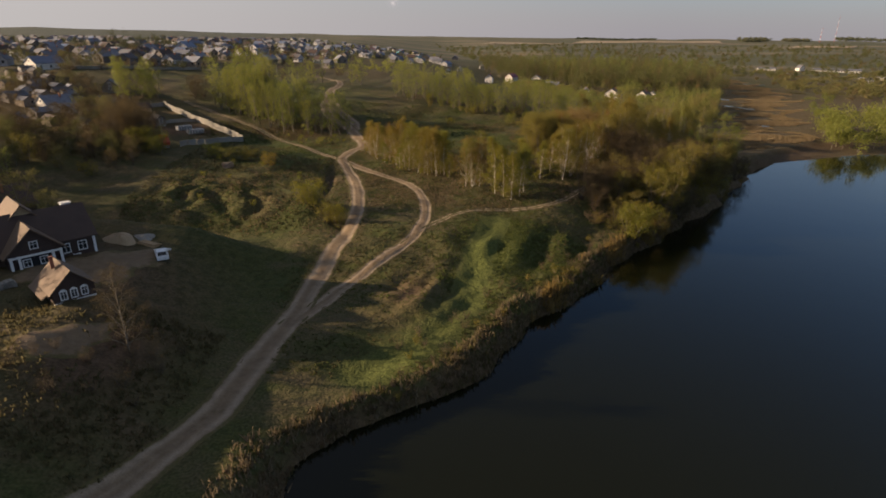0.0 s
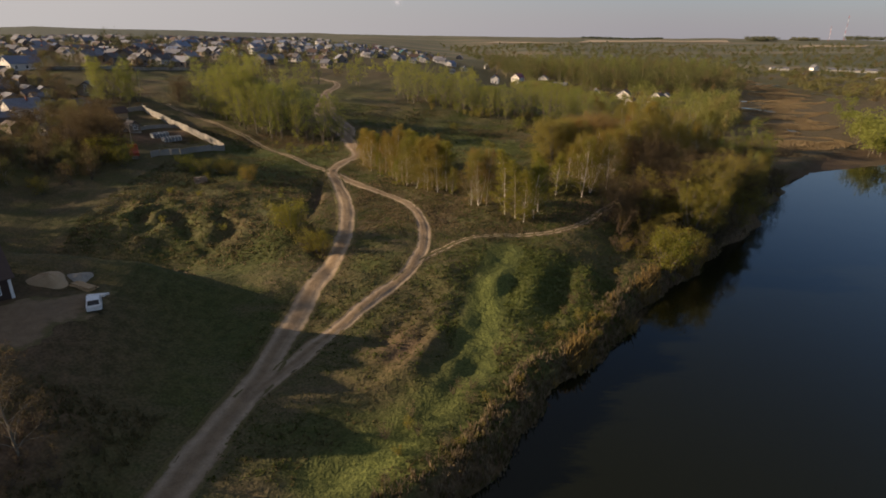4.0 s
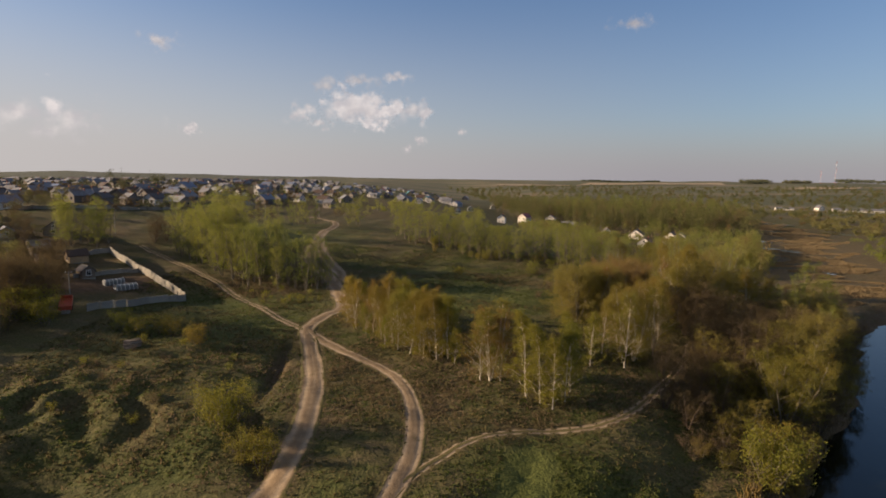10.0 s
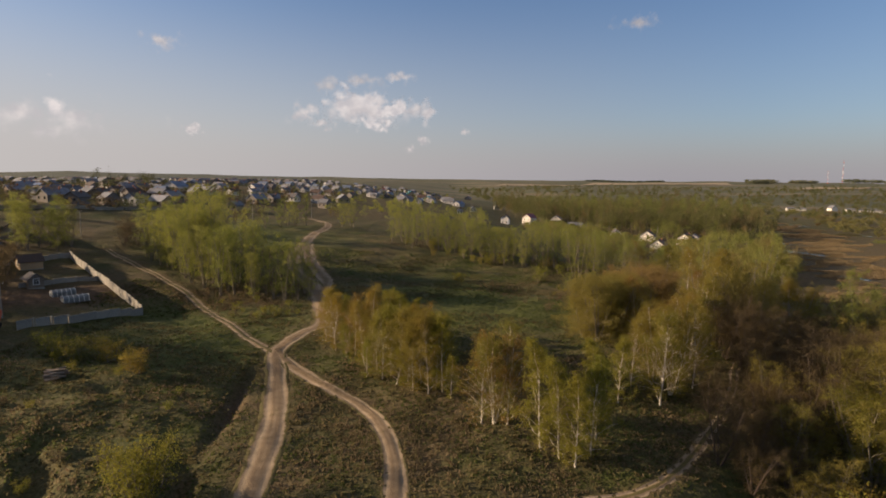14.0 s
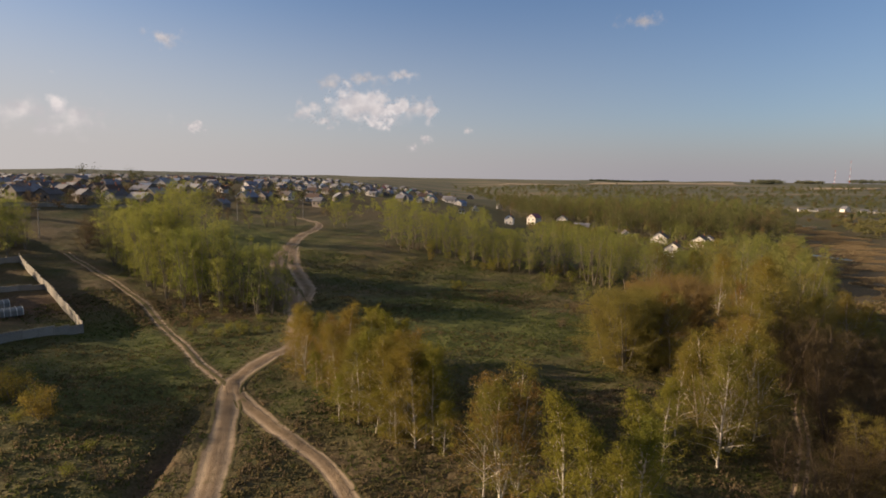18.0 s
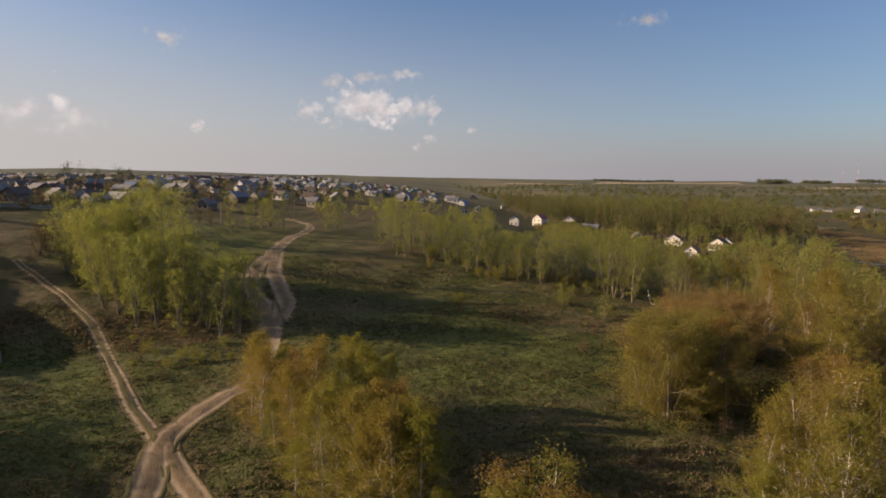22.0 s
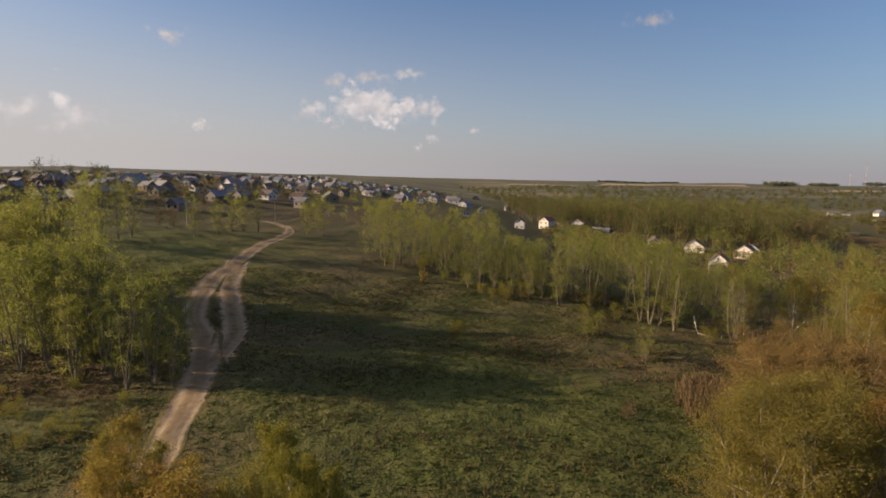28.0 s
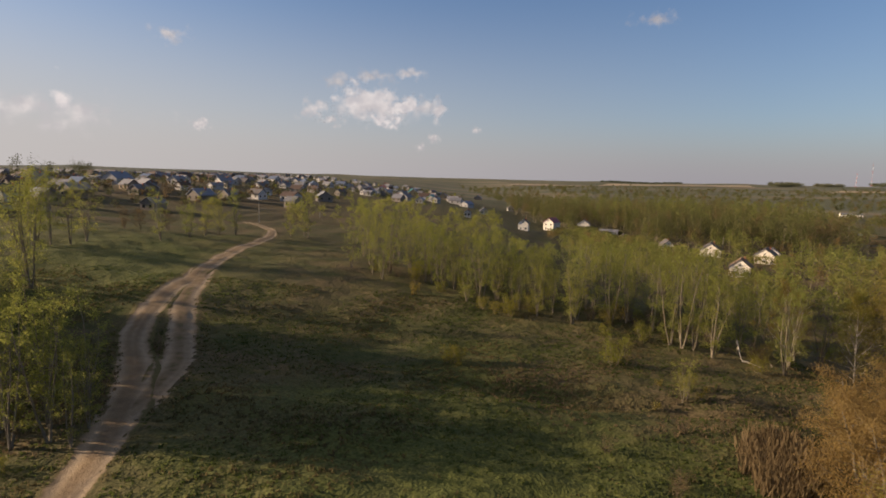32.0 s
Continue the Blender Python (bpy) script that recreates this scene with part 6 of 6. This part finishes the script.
PALE_STRAW = leafy("pale_grass_blades", (0.085, 0.077, 0.036), (0.158, 0.126, 0.070), .5)
GREEN_BLADE = leafy("green_grass_blades", (0.056, 0.080, 0.022), (0.092, 0.106, 0.034), .5)
tufts("grass", 36000, (-62, 66, 60, 175), .18, .22, GREEN_BLADE, 21, "tussocky green spring grass", lambda x, y: patchy(x, y, .16, -.4) & ((x > -21) | (y > 110)))
tufts("dry_grass", 34000, (-62, 66, 60, 175), .22, .20, PALE_STRAW, 22, "dry straw-coloured grass tufts", lambda x, y: patchy(x, y, .14, -.1, 2.0) & ((x > -21) | (y > 110)))
tufts("grass", 30000, (-70, 75, 175, 262), .18, .25, GREEN_BLADE, 23, "tussocky green spring grass", lambda x, y: patchy(x, y, .13, -.3))
tufts("dry_grass", 24000, (-70, 75, 175, 262), .24, .24, PALE_STRAW, 24, "dry straw-coloured grass tufts", lambda x, y: patchy(x, y, .12, .25, 2.0))
BROWN_WEED = leafy("brown_matted_weeds", (0.130, 0.100, 0.060), (0.205, 0.158, 0.098), .4, grain=.3)
tufts("dead_weeds", 5500, (-60, -14, 100, 160), .30, .20, BROWN_WEED, 25, "dead brown weeds on the slope", lambda x, y: patchy(x, y, .2, .5, 4.0))
tufts("dead_weeds", 8000, (-12, 40, 120, 160), .28, .20, BROWN_WEED, 26, "dead brown weeds under the birches", lambda x, y: patchy(x, y, .2, .1, 1.0))
tufts("dead_weeds", 1800, (20, 70, 204, 234), .28, .18, BROWN_WEED, 27, "dead brown weeds along the ditch", lambda x, y: patchy(x, y, .2, .2, 3.0))
tufts("dead_weeds", 9000, (-64, -18, 176, 226), .34, .22, BROWN_WEED, 40, "dead brown weeds under the poplars", lambda x, y: (hill(x, y, -38, 204, 19, 11, .5) > .35) & patchy(x, y, .35, -.2, 2.0))
REED = leafy("tawny_reed_blades", (0.150, 0.113, 0.064), (0.235, 0.180, 0.104), .4, grain=.05)
tufts("dead_weeds", 18000, (-22, 52, 180, 242), .20, .17, BROWN_WEED, 32, "matted dry weeds in patches on the meadow", lambda x, y: (hill(x, y, -1, 221, 6, 3.5) + hill(x, y, 29, 225, 8, 3.5) + hill(x, y, 7.5, 187, 6, 3) + hill(x, y, 25, 219, 4, 3) + hill(x, y, -12, 212, 5, 3) + hill(x, y, -6, 203, 4, 3) + hill(x, y, 46, 208, 5, 4) + .6 * hill(x, y, 2, 205, 9, 3) > .32) & patchy(x, y, .6, -.5, 2.2))
tufts("reeds", 9000, (38, 58, 184, 214), 1.3, .16, REED, 36, "patch of tall dry reeds beside the willows", lambda x, y: hill(x, y, 47.2, 199.5, 3.2, 7, -.5) > .34, .4)
NETTLE = leafy("young_nettle_leaves", (0.080, 0.106, 0.030), (0.128, 0.144, 0.048), .5)
tufts("nettles", 14000, (4, 44, 78, 116), .22, .22, NETTLE, 31, "lush clumps of young green nettles on the mounds", lambda x, y: (hill(x, y, 22, 100, 14, 12, -.3) + .6 * hill(x, y, 9, 82, 4, 18, .5) > .35) & patchy(x, y, .55, -.6, 1.4))
TUSSOCK = leafy("brown_tussock_blades", (0.092, 0.086, 0.040), (0.180, 0.145, 0.076), .5, grain=.5)
tufts("tussocks", 5000, (-14, 44, 116, 162), .26, .36, TUSSOCK, 33, "coarse brown grass tussocks under the birches", lambda x, y: patchy(x, y, .5, -.2, .7) & (hill(x, y, 12, 138, 24, 20) > .3))
tufts("tussocks", 3200, (-62, -20, 112, 160), .24, .36, TUSSOCK, 34, "coarse brown grass tussocks on the slope", lambda x, y: patchy(x, y, .45, .1, 2.7))
tufts("tussocks", 2600, (-36, 66, 166, 256), .20, .30, TUSSOCK, 35, "coarse brown grass tussocks on the meadow", lambda x, y: patchy(x, y, .33, .5, 1.1))
BANK = leafy("grey_brown_bank_reeds", (0.100, 0.082, 0.052), (0.205, 0.160, 0.100), .4, grain=.3)
tufts("bank_reeds", 42000, (-34, 80, 30, 138), .75, .20, BANK, 37, "dead grey-brown reeds on the steep river bank", lambda x, y: (shore_x(y) - x < 5.5) & (shore_x(y) - x > -.2), .3)
GOLD_REED = leafy("golden_tall_reeds", (0.190, 0.135, 0.048), (0.285, 0.205, 0.085), .5, grain=.3)
tufts("golden_reeds", 10000, (16, 62, 78, 124), 1.5, .22, GOLD_REED, 39, "tall golden dry reeds on the edge of the bank", lambda x, y: (shore_x(y) - x < 4.6) & (shore_x(y) - x > .2) & patchy(x, y, .33, .1, 1.7), .3)
tufts("bank_reeds", 9000, (-20, 70, 44, 130), .8, .18, STRAW, 28, "dry reeds along the river bank", lambda x, y: (np.interp(y, SHORE_Y, SHORE_X) - x) < 6, 0)
tufts("dead_weeds", 3200, (-52, -26, 40, 70), .4, .22, TUSSOCK, 29, "dead brown weeds on the bank below the yard", lambda x, y: (np.hypot(x + 48, y - 81) > 13) & (np.hypot(x + 40.5, y - 58.5) > 4.5) & patchy(x, y, .25, -.3, 3.0))
tufts("flood_plain_reeds", 330000, (110, 370, 205, 660), .45, .6, REED, 30, "tawny dry reeds on the flood plain", lambda x, y: (reed_distance(x, y) < np.interp(y, (220, 300, 600), (13, 17, 20)) + 6 * np.sin(y * .11)) & patchy(x + 8 * np.sin(y * .05), y * 2, .07, -.35, 3.0) & (height(x, y) > -7.3), 0)


# ---------------------------------------------------------------- clouds, far behind the land
def cloud_material(seed, lumps, soft, glow, ragged, long):
    m, n, l = nodes_of("evening_cloud")
    n.remove(n["Principled BSDF"])
    tc, mp = n.new("ShaderNodeTexCoord"), n.new("ShaderNodeMapping")
    mp.inputs["Location"].default_value, mp.inputs["Scale"].default_value = (seed * 3.7, seed * 1.9, seed), (long, 1, 1)
    l.new(tc.outputs["Object"], mp.inputs["Vector"])
    t = n.new("ShaderNodeTexNoise")
    t.inputs["Scale"].default_value, t.inputs["Detail"].default_value, t.inputs["Roughness"].default_value = lumps, 5, ragged
    l.new(mp.outputs["Vector"], t.inputs["Vector"])
    g = n.new("ShaderNodeVectorMath")
    g.operation = "LENGTH"
    l.new(tc.outputs["Object"], g.inputs[0])
    body = calc(n, l, "SUBTRACT", calc(n, l, "MULTIPLY", t.outputs["Fac"], 3.4), calc(n, l, "MULTIPLY", g.outputs["Value"], 1.5))
    mr = n.new("ShaderNodeMapRange")
    mr.interpolation_type = "SMOOTHSTEP"
    mr.inputs["From Min"].default_value, mr.inputs["From Max"].default_value, mr.inputs["To Max"].default_value = .6, .6 + soft, .9
    l.new(body, mr.inputs["Value"])
    shade = n.new("ShaderNodeTexNoise")
    shade.inputs["Scale"].default_value, shade.inputs["Detail"].default_value = lumps * 1.4, 4
    l.new(mp.outputs["Vector"], shade.inputs["Vector"])
    # lit and shaded lumps are painted in; the sheet glows by itself
    col = ramp(n, l, shade.outputs["Fac"], (0.50, 0.485, 0.475), (0.68, 0.645, 0.60), .38, .62)
    e, tr, x = n.new("ShaderNodeEmission"), n.new("ShaderNodeBsdfTransparent"), n.new("ShaderNodeMixShader")
    l.new(col, e.inputs["Color"])
    e.inputs["Strength"].default_value = glow
    l.new(mr.outputs["Result"], x.inputs["Fac"])
    l.new(tr.outputs[0], x.inputs[1])
    l.new(e.outputs[0], x.inputs[2])
    l.new(x.outputs[0], n["Material Output"].inputs["Surface"])
    return m


def cloud(x, y, z, wide, tall, seed, lumps=1.8, soft=.35, glow=.62, ragged=.6):
    """A thin glowing sheet of cloud over four kilometres off; its own units run from -1 to 1."""
    me = mesh_of("cloud", [(-1, -1, 0), (1, -1, 0), (1, 1, 0), (-1, 1, 0)], [(0, 1, 2, 3)], cloud_material(seed, lumps, soft, glow, ragged, wide / tall))
    ob = new("cloud", me)
    ob.matrix_basis = look((x, y, z), (20, 90, 31)) @ Matrix.Rotation(math.pi, 4, "Y") @ Matrix.Diagonal((wide / 2, tall / 2, 1, 1))
    return tagged(ob, "distant pale cumulus cloud, a glowing sheet with sunlight painted in", "cloud", "clouds", kind="structure")


cloud(-436, 4320, 527, 1516, 298, 1.0, 1.2, 1.6, 0.70, .5)
cloud(-540, 4320, 594, 658, 339, 2.3, 1.5, 0.7, 0.76, .5)
cloud(-269, 4320, 571, 338, 220, 3.6, 1.3, 0.7, 0.77, .5)
cloud(1, 4320, 536, 156, 245, 4.9, 1.2, 1.0, 0.74, .5)
cloud(-406, 4320, 453, 375, 155, 6.2, 1.3, 0.9, 0.78, .5)
cloud(-910, 4320, 533, 271, 198, 7.5, 1.2, 1.1, 0.72, .5)
cloud(-790, 4320, 449, 269, 131, 8.8, 1.2, 1.2, 0.70, .5)
cloud(-82, 4320, 587, 314, 220, 10.1, 1.2, 1.3, 0.68, .5)
cloud(-739, 4320, 719, 443, 200, 11.4, 1.2, 1.8, 0.60, .5)
cloud(-466, 4320, 765, 477, 176, 12.7, 1.1, 1.6, 0.62, .5)
cloud(-197, 4320, 795, 329, 150, 14.0, 1.0, 1.3, 0.68, .5)
cloud(-36, 4320, 333, 144, 115, 15.3, 1.2, 1.2, 0.66, .5)
cloud(-128, 4320, 274, 144, 102, 16.6, 1.2, 1.2, 0.66, .5)
cloud(281, 4320, 406, 108, 90, 17.9, 1.2, 1.2, 0.68, .5)
cloud(-2330, 3680, 470, 220, 380, 5.2, 1.4, .9, .8, .5)
cloud(-1761, 3904, 929, 340, 190, 6.6, 1.4, 1.7, .66, .5)
cloud(1429, 3996, 1135, 520, 150, 7.3, 1.2, 2.0, .56, .5)
cloud(-2480, 3600, 400, 1900, 340, 8.1, 1.3, 1.6, .74, .5)
cloud(-1640, 4047, 364, 260, 130, 9.7, 1.4, 1.0, .7)
